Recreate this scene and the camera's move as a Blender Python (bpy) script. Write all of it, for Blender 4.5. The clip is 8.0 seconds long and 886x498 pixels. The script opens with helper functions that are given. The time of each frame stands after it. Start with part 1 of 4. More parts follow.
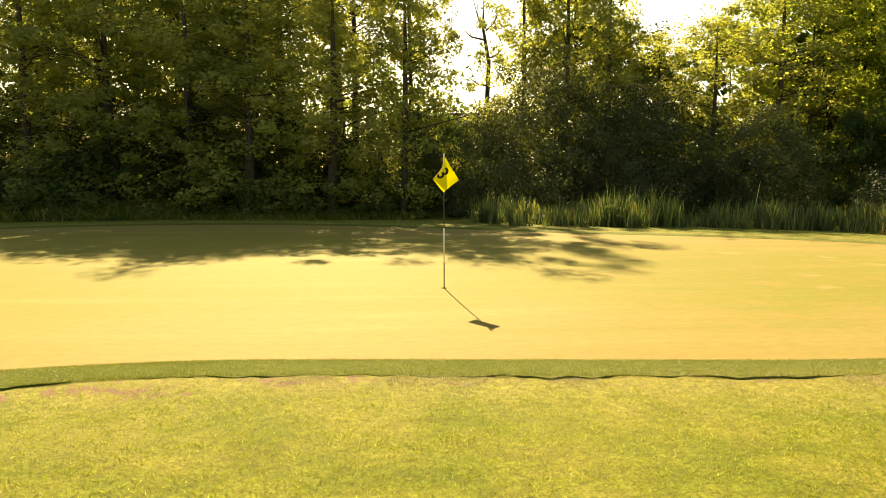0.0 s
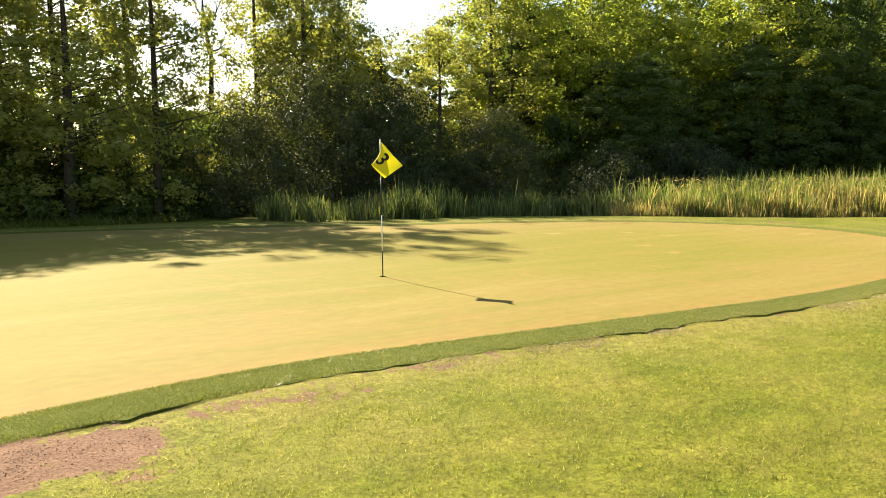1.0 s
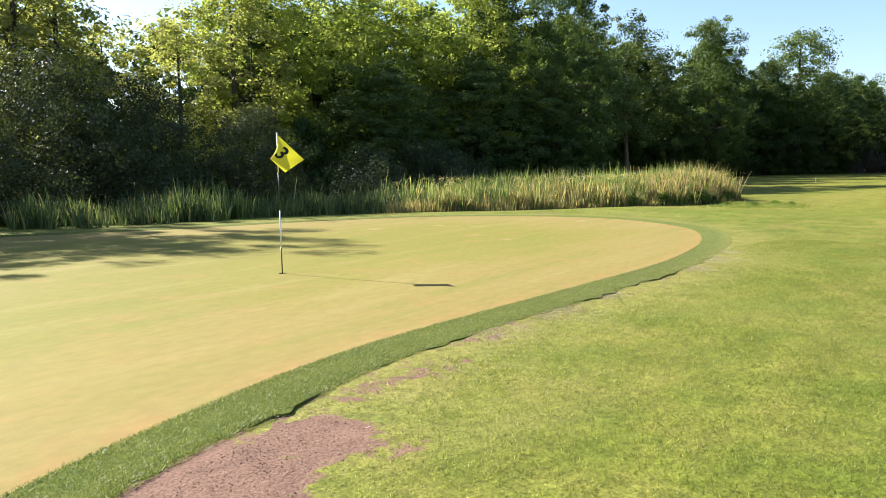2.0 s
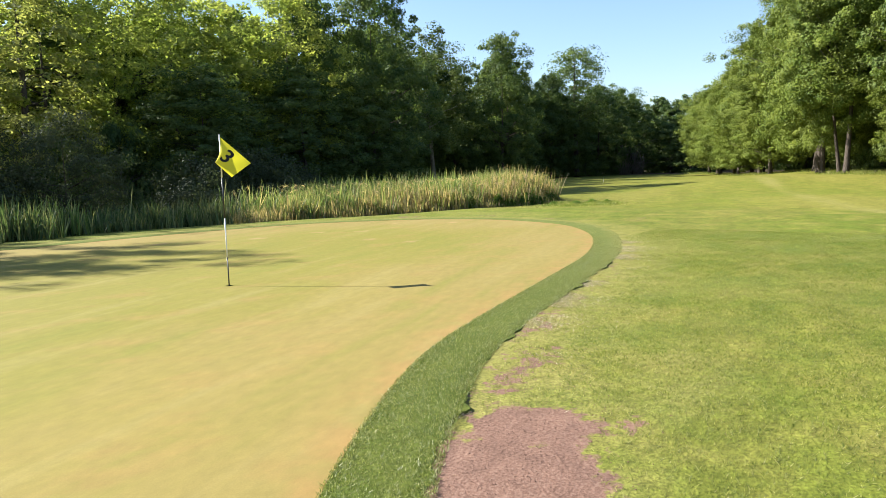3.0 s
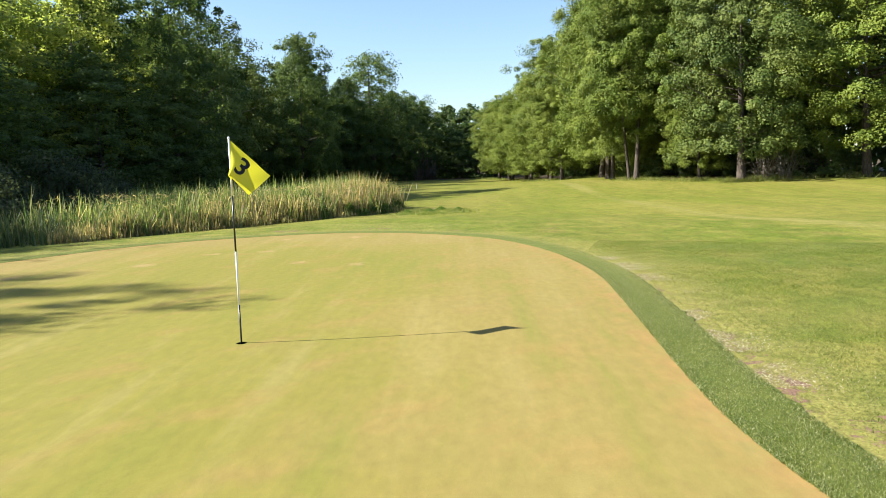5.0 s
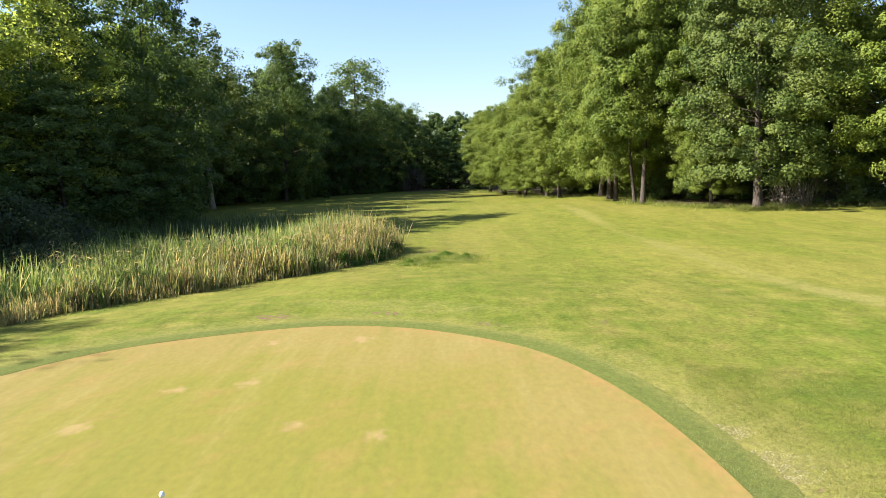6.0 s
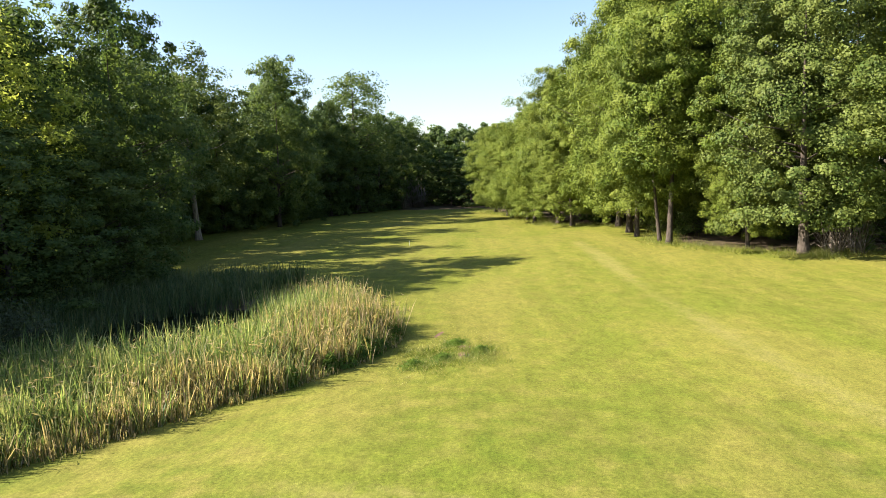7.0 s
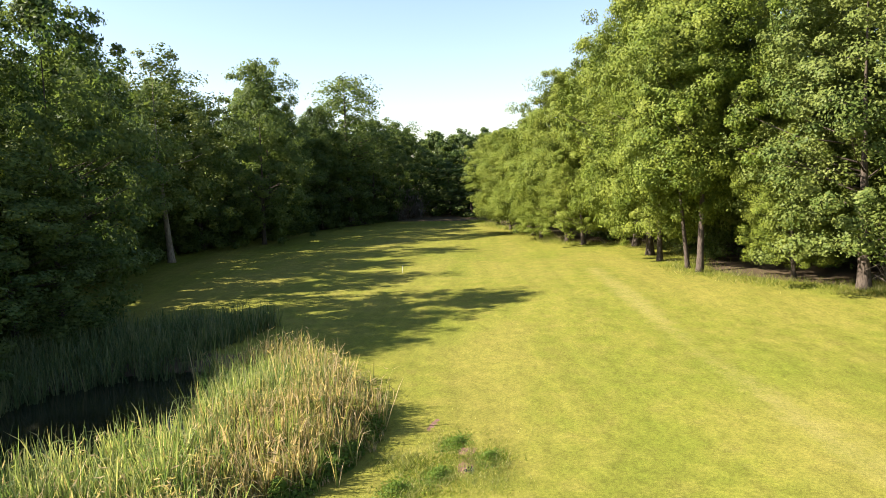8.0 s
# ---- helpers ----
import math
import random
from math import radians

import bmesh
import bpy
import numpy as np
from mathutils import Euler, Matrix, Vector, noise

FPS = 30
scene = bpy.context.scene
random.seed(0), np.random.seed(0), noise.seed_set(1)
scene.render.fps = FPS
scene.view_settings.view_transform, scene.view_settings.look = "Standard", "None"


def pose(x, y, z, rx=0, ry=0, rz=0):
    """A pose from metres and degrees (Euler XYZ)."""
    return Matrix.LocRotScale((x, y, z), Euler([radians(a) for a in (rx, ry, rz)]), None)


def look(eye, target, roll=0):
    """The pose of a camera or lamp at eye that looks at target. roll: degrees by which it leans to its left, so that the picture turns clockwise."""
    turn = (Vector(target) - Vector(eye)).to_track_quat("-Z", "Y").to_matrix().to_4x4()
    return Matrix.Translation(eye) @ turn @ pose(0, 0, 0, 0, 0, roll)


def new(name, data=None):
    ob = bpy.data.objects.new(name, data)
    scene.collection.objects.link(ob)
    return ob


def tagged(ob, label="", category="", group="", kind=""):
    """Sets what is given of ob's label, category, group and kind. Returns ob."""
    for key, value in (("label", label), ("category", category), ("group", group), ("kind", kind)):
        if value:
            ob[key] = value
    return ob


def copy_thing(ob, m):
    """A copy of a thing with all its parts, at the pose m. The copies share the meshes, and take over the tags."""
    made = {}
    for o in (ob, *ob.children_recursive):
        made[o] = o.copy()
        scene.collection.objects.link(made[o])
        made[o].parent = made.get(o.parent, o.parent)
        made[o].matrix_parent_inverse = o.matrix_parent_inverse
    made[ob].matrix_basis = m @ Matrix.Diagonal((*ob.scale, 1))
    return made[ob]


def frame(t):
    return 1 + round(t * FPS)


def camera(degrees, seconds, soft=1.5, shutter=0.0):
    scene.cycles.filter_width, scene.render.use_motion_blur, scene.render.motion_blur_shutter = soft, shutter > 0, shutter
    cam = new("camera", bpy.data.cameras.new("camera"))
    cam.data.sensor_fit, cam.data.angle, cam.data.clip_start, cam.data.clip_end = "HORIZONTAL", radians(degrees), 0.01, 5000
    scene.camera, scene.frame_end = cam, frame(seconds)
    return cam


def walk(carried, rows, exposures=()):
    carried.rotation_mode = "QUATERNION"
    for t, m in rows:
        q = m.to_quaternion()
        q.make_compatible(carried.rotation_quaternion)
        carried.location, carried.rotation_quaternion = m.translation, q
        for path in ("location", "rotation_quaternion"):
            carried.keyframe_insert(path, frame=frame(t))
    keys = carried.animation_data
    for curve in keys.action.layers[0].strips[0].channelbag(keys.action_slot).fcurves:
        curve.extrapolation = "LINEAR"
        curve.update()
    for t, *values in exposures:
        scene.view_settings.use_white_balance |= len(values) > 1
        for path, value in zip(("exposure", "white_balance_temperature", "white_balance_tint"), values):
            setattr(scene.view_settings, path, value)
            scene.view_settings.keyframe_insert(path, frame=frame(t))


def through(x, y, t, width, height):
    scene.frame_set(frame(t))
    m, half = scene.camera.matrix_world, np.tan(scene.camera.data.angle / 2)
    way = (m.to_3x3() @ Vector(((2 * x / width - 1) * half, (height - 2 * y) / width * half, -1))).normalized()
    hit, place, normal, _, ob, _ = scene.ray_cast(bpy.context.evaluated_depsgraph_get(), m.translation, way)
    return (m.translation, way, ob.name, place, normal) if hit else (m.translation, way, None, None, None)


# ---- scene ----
cam = camera(64.3, 8.0, soft=0.85)
PATH = [
    (0, (2.875, 1.386, 1.942), (2.364, 3.305, 1.711), -0.1),
    (0.5, (0.676, 1.189, 1.798), (0.622, 3.175, 1.571), -0.4),
    (1, (-1.247, 1.226, 1.691), (-0.854, 3.174, 1.464), -0.6),
    (1.5, (-2.878, 1.491, 1.615), (-2.07, 3.306, 1.389), -0.7),
    (2, (-4.208, 1.99, 1.578), (-3.06, 3.612, 1.351), -0.8),
    (2.2, (-4.67, 2.275, 1.554), (-3.407, 3.809, 1.331), -0.8),
    (3.3, (-6.349, 4.225, 1.525), (-4.707, 5.344, 1.302), -1.7),
    (3.5, (-6.535, 4.642, 1.537), (-4.849, 5.693, 1.31), -1.2),
    (4, (-6.828, 5.675, 1.574), (-5.055, 6.571, 1.346), -1.4),
    (4.5, (-6.819, 6.698, 1.606), (-4.983, 7.457, 1.379), -1.5),
    (4.7, (-6.653, 7.099, 1.624), (-4.801, 7.817, 1.397), -1.7),
    (5.8, (-3.399, 9.612, 3.013), (-1.515, 10.247, 2.791), -1.4),
    (6, (-2.466, 10.061, 3.559), (-0.582, 10.691, 3.335), -1.5),
    (6.5, (0.136, 11.154, 4.904), (2.021, 11.783, 4.68), -1.5),
    (7, (3.097, 12.148, 6.167), (4.981, 12.781, 5.947), -1.7),
    (7.5, (6.285, 13.142, 7.001), (8.169, 13.775, 6.784), -1.8),
    (8, (9.698, 14.13, 7.277), (11.584, 14.763, 7.062), -2.0),
]
EXPOSURES = [(0.0, 1.71, 11600, 6), (0.5, 1.65, 9000, 7), (1.0, 1.67, 7600, 9), (2.2, 1.69, 5700, 13), (3.5, 1.67, 5750, 13), (4.7, 1.65, 5750, 13), (6.5, 1.76, 5970, 14), (8.0, 1.93, 6350, 18)]
walk(cam, [(t, look(eye, target, roll)) for t, eye, target, roll in PATH], EXPOSURES)

# ---- sky and sun ----
SUN_TO = Vector((-0.43 * 0.819, 0.9 * 0.819, 0.574)).normalized()
world = bpy.data.worlds.new("sky")
scene.world = world
world.use_nodes = True
wn = world.node_tree
sky = wn.nodes.new("ShaderNodeTexSky")
sky.sky_type = "NISHITA"
sky.sun_disc = False
sky.sun_elevation = radians(35)
sky.sun_rotation = radians(-25.5)
sky.air_density, sky.dust_density, sky.ozone_density = 1.1, 0.8, 1.3
wn.nodes["Background"].inputs["Strength"].default_value = 0.067
wn.links.new(sky.outputs[0], wn.nodes["Background"].inputs["Color"])
sun = new("sun", bpy.data.lights.new("sun", "SUN"))
sun.data.energy, sun.data.angle, sun.data.color = 5.0, radians(0.55), (1.0, 0.92, 0.76)
sun.matrix_world = look(SUN_TO * 100, (0, 0, 0))


# ---- materials ----
def material(name, roughness=0.8, specular=0.2):
    m = bpy.data.materials.new(name)
    m.use_nodes = True
    b = m.node_tree.nodes["Principled BSDF"]
    b.inputs["Roughness"].default_value = roughness
    b.inputs["Specular IOR Level"].default_value = specular
    return m, m.node_tree, b


def node(tree, kind, **values):
    n = tree.nodes.new(kind)
    for key, value in values.items():
        n.inputs[key.replace("_", " ")].default_value = value
    return n


def grain(tree, scale, detail=4.0, stretch=(1, 1, 1), turn=0.0, rough=0.5):
    at = tree.nodes.new("ShaderNodeTexCoord")
    mapping = tree.nodes.new("ShaderNodeMapping")
    mapping.vector_type = "TEXTURE"
    mapping.inputs["Scale"].default_value = tuple(1 / v for v in stretch)
    mapping.inputs["Rotation"].default_value = (0, 0, radians(turn))
    tree.links.new(at.outputs["Object"], mapping.inputs["Vector"])
    n = node(tree, "ShaderNodeTexNoise", Scale=scale, Detail=detail, Roughness=rough)
    tree.links.new(mapping.outputs[0], n.inputs["Vector"])
    return n.outputs["Fac"]


def ramp(tree, fac, stops):
    r = tree.nodes.new("ShaderNodeValToRGB")
    el = r.color_ramp.elements
    while len(el) < len(stops):
        el.new(0.5)
    for e, (p, c) in zip(el, stops):
        e.position, e.color = p, (*c, 1)
    tree.links.new(fac, r.inputs["Fac"])
    return r.outputs["Color"]


def blend(tree, fac, a, b, mode="MIX"):
    m = tree.nodes.new("ShaderNodeMix")
    m.data_type, m.blend_type = "RGBA", mode
    for socket, value in ((m.inputs["Factor"], fac), (m.inputs["A"], a), (m.inputs["B"], b)):
        if isinstance(value, (int, float)):
            socket.default_value = value
        elif isinstance(value, tuple):
            socket.default_value = (*value, 1)
        else:
            tree.links.new(value, socket)
    return m.outputs["Result"]


def step(tree, fac, lo, hi):
    r = tree.nodes.new("ShaderNodeMapRange")
    r.interpolation_type = "SMOOTHSTEP"
    r.inputs["From Min"].default_value, r.inputs["From Max"].default_value = lo, hi
    tree.links.new(fac, r.inputs["Value"])
    return r.outputs["Result"]


def arith(tree, op, a, b):
    n = tree.nodes.new("ShaderNodeMath")
    n.operation = op
    for socket, value in ((n.inputs[0], a), (n.inputs[1], b)):
        if isinstance(value, (int, float)):
            socket.default_value = value
        else:
            tree.links.new(value, socket)
    return n.outputs[0]


def relief(tree, b, height, strength, distance):
    n = node(tree, "ShaderNodeBump", Strength=strength, Distance=distance)
    tree.links.new(height, n.inputs["Height"])
    tree.links.new(n.outputs[0], b.inputs["Normal"])


def mottle(tree, colour, fac, lo, hi, depth):
    """Lighter and darker spots in a colour, by a noise."""
    return blend(tree, 1.0, colour, ramp(tree, fac, [(lo, (1 - depth,) * 3), (hi, (1 + depth, 1 + depth, 1 + depth * 0.9))]), "MULTIPLY")


FAIRWAY_TURN = 18.0


def ground_material():
    m, t, b = material("mown_rough_grass", 0.9, 0.1)
    wear = t.nodes.new("ShaderNodeAttribute")
    wear.attribute_name = "wear"
    ch = t.nodes.new("ShaderNodeSeparateColor")
    t.links.new(wear.outputs["Color"], ch.inputs[0])
    at = t.nodes.new("ShaderNodeTexCoord")
    xyz = t.nodes.new("ShaderNodeSeparateXYZ")
    t.links.new(at.outputs["Object"], xyz.inputs[0])
    mid = grain(t, 0.9, 7, rough=0.62)
    tuft = grain(t, 11, 6, rough=0.65)
    speck = grain(t, 45, 4, rough=0.7)
    # fresh and yellowing turf, then the broad drift over the fairway
    turf = ramp(t, mid, [(0.34, (0.076, 0.108, 0.011)), (0.5, (0.122, 0.134, 0.019)), (0.66, (0.18, 0.163, 0.037))])
    turf = blend(t, arith(t, "MULTIPLY", step(t, xyz.outputs["X"], 8, 30), 0.55), turf, (0.157, 0.153, 0.022))
    turf = blend(t, arith(t, "MULTIPLY", step(t, grain(t, 0.13, 4, (0.4, 1.3, 1), FAIRWAY_TURN), 0.46, 0.64), 0.5), turf, (0.19, 0.168, 0.036))
    turf = blend(t, arith(t, "MULTIPLY", step(t, grain(t, 0.10, 3, (0.6, 1.3, 1), FAIRWAY_TURN), 0.5, 0.34), 0.5), turf, (0.105, 0.132, 0.012))
    turf = mottle(t, turf, grain(t, 0.9, 5, (0.12, 1.2, 1), FAIRWAY_TURN, 0.65), 0.3, 0.7, 0.1)
    turf = mottle(t, turf, grain(t, 2.6, 5, (0.6, 1.1, 1), FAIRWAY_TURN, 0.65), 0.3, 0.7, 0.18)
    dryness = arith(t, "ADD", ch.outputs["Green"], arith(t, "MULTIPLY", arith(t, "SUBTRACT", grain(t, 2.2, 7, rough=0.65), 0.5), 0.9))
    turf = blend(t, arith(t, "MULTIPLY", step(t, dryness, 0.25, 0.85), 0.8), turf, (0.222, 0.196, 0.058))
    turf = mottle(t, turf, tuft, 0.3, 0.7, 0.3)
    # Strong speckle: small shadows between the blades are put into the colour.
    turf = mottle(t, turf, speck, 0.32, 0.68, 0.42)
    earth = ramp(t, grain(t, 55, 8, rough=0.7), [(0.3, (0.095, 0.05, 0.034)), (0.5, (0.178, 0.104, 0.072)), (0.75, (0.265, 0.172, 0.125))])
    earth = mottle(t, earth, grain(t, 4, 4), 0.3, 0.7, 0.15)
    bare = arith(t, "ADD", ch.outputs["Red"], arith(t, "MULTIPLY", arith(t, "SUBTRACT", grain(t, 6, 8, rough=0.65), 0.5), 1.5))
    bare = step(t, bare, 0.45, 0.6)
    col = blend(t, bare, turf, earth)
    leaf_mould = ramp(t, speck, [(0.3, (0.04, 0.03, 0.018)), (0.7, (0.12, 0.09, 0.05))])
    col = blend(t, step(t, arith(t, "ADD", ch.outputs["Blue"], arith(t, "MULTIPLY", arith(t, "SUBTRACT", mid, 0.5), 0.8)), 0.4, 0.7), col, leaf_mould)
    t.links.new(col, b.inputs["Base Color"])
    relief(t, b, arith(t, "ADD", arith(t, "MULTIPLY", speck, 0.5), tuft), 0.55, 0.03)
    return m


def green_material():
    m, t, b = material("close_cut_putting_turf", 0.85, 0.15)
    edge = t.nodes.new("ShaderNodeAttribute")
    edge.attribute_name = "edge"
    scar = t.nodes.new("ShaderNodeAttribute")
    scar.attribute_name = "scar"
    drift = grain(t, 0.35, 5, rough=0.6)
    fine = grain(t, 110, 4)
    # yellow-green heart, tan towards the edge where the mower turns
    ring = arith(t, "ADD", edge.outputs["Fac"], arith(t, "MULTIPLY", arith(t, "SUBTRACT", drift, 0.5), 7.0))
    col = ramp(t, step(t, ring, 0.5, 4.2), [(0.0, (0.213, 0.166, 0.045)), (0.5, (0.206, 0.166, 0.039)), (1.0, (0.181, 0.16, 0.027))])
    streak = grain(t, 1.1, 6, (0.14, 1.3, 1), FAIRWAY_TURN, 0.62)
    col = blend(t, arith(t, "MULTIPLY", step(t, streak, 0.5, 0.72), 0.42), col, (0.268, 0.22, 0.076))
    col = blend(t, arith(t, "MULTIPLY", step(t, streak, 0.5, 0.3), 0.6), col, (0.145, 0.152, 0.022))
    col = blend(t, arith(t, "MULTIPLY", step(t, grain(t, 1.5, 6, (0.6, 1.1, 1), -30, 0.6), 0.5, 0.72), 0.45), col, (0.25, 0.16, 0.05))
    rim = arith(t, "MULTIPLY", step(t, edge.outputs["Fac"], 0.55, 0.0), step(t, grain(t, 1.6, 6, rough=0.65), 0.38, 0.62))
    col = blend(t, arith(t, "MULTIPLY", rim, 0.55), col, (0.28, 0.16, 0.055))
    col = blend(t, arith(t, "MULTIPLY", step(t, arith(t, "ADD", scar.outputs["Fac"], arith(t, "SUBTRACT", grain(t, 5, 5), 0.5)), 0.35, 0.95), 0.55), col, (0.32, 0.215, 0.1))
    col = mottle(t, col, grain(t, 8, 6, (0.6, 1.1, 1), FAIRWAY_TURN, 0.65), 0.3, 0.7, 0.1)
    col = mottle(t, col, fine, 0.32, 0.68, 0.06)
    t.links.new(col, b.inputs["Base Color"])
    relief(t, b, fine, 0.25, 0.004)
    return m


def collar_material():
    m, t, b = material("collar_turf", 0.9, 0.1)
    at = t.nodes.new("ShaderNodeTexCoord")
    xyz = t.nodes.new("ShaderNodeSeparateXYZ")
    t.links.new(at.outputs["Object"], xyz.inputs[0])
    across = t.nodes.new("ShaderNodeAttribute")
    across.attribute_name = "across"
    col = ramp(t, grain(t, 2.5, 6, rough=0.6), [(0.32, (0.07, 0.096, 0.013)), (0.68, (0.115, 0.13, 0.023))])
    fade = step(t, xyz.outputs["X"], -2, 8)
    col = blend(t, arith(t, "MULTIPLY", fade, 0.6), col, (0.13, 0.142, 0.036))
    ragged = arith(t, "ADD", across.outputs["Fac"], arith(t, "MULTIPLY", arith(t, "SUBTRACT", grain(t, 3.5, 6, rough=0.65), 0.5), 1.3))
    col = blend(t, arith(t, "MULTIPLY", arith(t, "MULTIPLY", step(t, ragged, 0.5, 0.95), fade), 0.6), col, (0.19, 0.178, 0.046))
    fine = grain(t, 45, 5, rough=0.7)
    col = mottle(t, col, grain(t, 11, 5, rough=0.65), 0.3, 0.7, 0.22)
    col = mottle(t, col, fine, 0.32, 0.68, 0.35)
    t.links.new(col, b.inputs["Base Color"])
    relief(t, b, fine, 0.8, 0.02)
    return m


def foliage(name, stops, through=0.4, gloss=0.12, rough=0.55, apart=0.45, drift=1.0):
    """Leaf surface that lets part of the light through."""
    m, t, b = material(name, rough, gloss)
    geo = t.nodes.new("ShaderNodeNewGeometry")
    info = t.nodes.new("ShaderNodeObjectInfo")
    mixed = arith(t, "ADD", arith(t, "MULTIPLY", geo.outputs["Random Per Island"], 1 - apart), arith(t, "MULTIPLY", info.outputs["Random"], apart))
    col = ramp(t, mixed, stops)
    col = blend(t, arith(t, "MULTIPLY", step(t, grain(t, 0.5, 3), 0.35, 0.75), drift), col, stops[-1][1])
    t.links.new(col, b.inputs["Base Color"])
    lit = t.nodes.new("ShaderNodeBsdfTranslucent")
    t.links.new(blend(t, 1.0, col, (1.45, 1.45, 0.85), "MULTIPLY"), lit.inputs["Color"])
    mix = t.nodes.new("ShaderNodeMixShader")
    mix.inputs[0].default_value = through
    t.links.new(b.outputs[0], mix.inputs[1])
    t.links.new(lit.outputs[0], mix.inputs[2])
    t.links.new(mix.outputs[0], t.nodes["Material Output"].inputs["Surface"])
    return m


def bark_material(name, dark, light):
    m, t, b = material(name, 0.9, 0.15)
    g = grain(t, 6, 6, (3, 3, 0.5))
    t.links.new(ramp(t, g, [(0.3, dark), (0.7, light)]), b.inputs["Base Color"])
    relief(t, b, g, 0.8, 0.05)
    return m


def plain(name, colour, roughness=0.5, specular=0.4, wear=0.15, scale=8):
    m, t, b = material(name, roughness, specular)
    worn = tuple(c * (1 - wear) for c in colour)
    t.links.new(ramp(t, grain(t, scale, 5), [(0.35, worn), (0.65, colour)]), b.inputs["Base Color"])
    return m


def water_material():
    m, t, b = material("dark_pond_water", 0.08, 0.5)
    b.inputs["Base Color"].default_value = (0.012, 0.013, 0.008, 1)
    relief(t, b, grain(t, 3, 3), 0.08, 0.02)
    return m


GROUND, GREEN, COLLAR = ground_material(), green_material(), collar_material()
WATER = water_material()
BARK = bark_material("grey_brown_bark", (0.035, 0.027, 0.02), (0.11, 0.088, 0.068))
BARK_PALE = bark_material("pale_weathered_bark", (0.12, 0.095, 0.07), (0.32, 0.27, 0.21))
LEAF_MAPLE = foliage("maple_leaves", [(0.1, (0.034, 0.062, 0.006)), (0.5, (0.088, 0.126, 0.013)), (0.9, (0.165, 0.195, 0.026))], 0.12)
LEAF_OAK = foliage("oak_leaves", [(0.1, (0.022, 0.043, 0.007)), (0.5, (0.06, 0.092, 0.016)), (0.9, (0.135, 0.16, 0.034))], 0.1)
LEAF_ALDER = foliage("alder_leaves", [(0.1, (0.085, 0.112, 0.028)), (0.5, (0.185, 0.21, 0.06)), (0.9, (0.32, 0.32, 0.11))], 0.62)
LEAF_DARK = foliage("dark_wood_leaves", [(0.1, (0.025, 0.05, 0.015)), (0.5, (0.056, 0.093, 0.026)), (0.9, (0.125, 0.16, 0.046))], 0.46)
# Lighter copy of the dark wood leaves, with sunlight put into the colour.
LEAF_SUNLIT = foliage("sunlit_toned_wood_leaves", [(0.1, (0.10, 0.148, 0.03)), (0.5, (0.205, 0.258, 0.056)), (0.9, (0.34, 0.36, 0.095))], 0.7)
LEAF_WILLOW = foliage("willow_leaves", [(0.1, (0.026, 0.038, 0.016)), (0.9, (0.072, 0.085, 0.038))], 0.3)
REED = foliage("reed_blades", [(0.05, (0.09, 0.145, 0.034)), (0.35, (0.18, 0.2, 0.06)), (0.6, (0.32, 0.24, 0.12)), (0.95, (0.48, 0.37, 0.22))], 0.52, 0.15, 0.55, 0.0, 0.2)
# Fresh green by the pond; in clumps by the wood, sunlight painted as colour.
REED_LIT = foliage("fresh_and_lit_toned_reed_blades", [(0.05, (0.08, 0.14, 0.038)), (0.5, (0.165, 0.22, 0.066)), (0.95, (0.36, 0.35, 0.16))], 0.52, 0.2, 0.5, 0.0, 0.15)
# Darker reed copy: the shade of the trees is put into its colour.
REED_SHADE = foliage("shade_toned_reed_blades", [(0.05, (0.04, 0.078, 0.026)), (0.5, (0.08, 0.118, 0.042)), (0.95, (0.19, 0.19, 0.085))], 0.4, 0.3, 0.5, 0.0, 0.2)
# The palest stop of these blade ramps puts sun glints into the colour.
GRASS = foliage("grass_blades", [(0.1, (0.075, 0.12, 0.012)), (0.5, (0.135, 0.168, 0.022)), (0.82, (0.22, 0.222, 0.05)), (0.97, (0.42, 0.40, 0.21))], 0.68, 0.25, 0.5, 0.0, 0.3)
GRASS_COLLAR = foliage("collar_blades", [(0.05, (0.065, 0.10, 0.013)), (0.5, (0.13, 0.158, 0.028)), (0.8, (0.23, 0.25, 0.075)), (0.97, (0.44, 0.44, 0.24))], 0.4, 0.35, 0.42, 0.0, 0.1)
GRASS_COLLAR_PALE = foliage("pale_collar_blades", [(0.05, (0.10, 0.125, 0.025)), (0.5, (0.17, 0.185, 0.05)), (0.8, (0.25, 0.255, 0.09)), (0.97, (0.36, 0.36, 0.18))], 0.35, 0.35, 0.42, 0.0, 0.1)
STRAW = foliage("dead_grass", [(0.1, (0.16, 0.12, 0.07)), (0.6, (0.36, 0.29, 0.18)), (0.95, (0.6, 0.54, 0.4))], 0.2, 0.2, 0.7, 0.0, 0.2)
WEED = foliage("weed_leaves", [(0.1, (0.055, 0.105, 0.014)), (0.9, (0.135, 0.2, 0.035))], 0.45)
YELLOW = foliage("yellow_flag_cloth", [(0.0, (0.528, 0.48, 0.024)), (1.0, (0.56, 0.512, 0.032))], 0.3, 0.2, 0.7)
BLACK = plain("black_print", (0.012, 0.012, 0.014), 0.6, 0.2)
WHITE = plain("white_paint", (0.80, 0.79, 0.76), 0.35, 0.5, 0.1, 20)
RED = plain("faded_red_paint", (0.42, 0.06, 0.03), 0.6, 0.3, 0.3, 20)
BLACK_PAINT = plain("black_paint", (0.02, 0.02, 0.021), 0.35, 0.5, 0.2, 20)
EARTH = plain("reddish_earth", (0.215, 0.13, 0.092), 0.95, 0.1, 0.45, 30)
ROOF = plain("brown_roof_tiles", (0.20, 0.10, 0.075), 0.8, 0.2, 0.4, 3)
RENDER = plain("cream_render", (0.62, 0.57, 0.48), 0.9, 0.1, 0.15, 1)
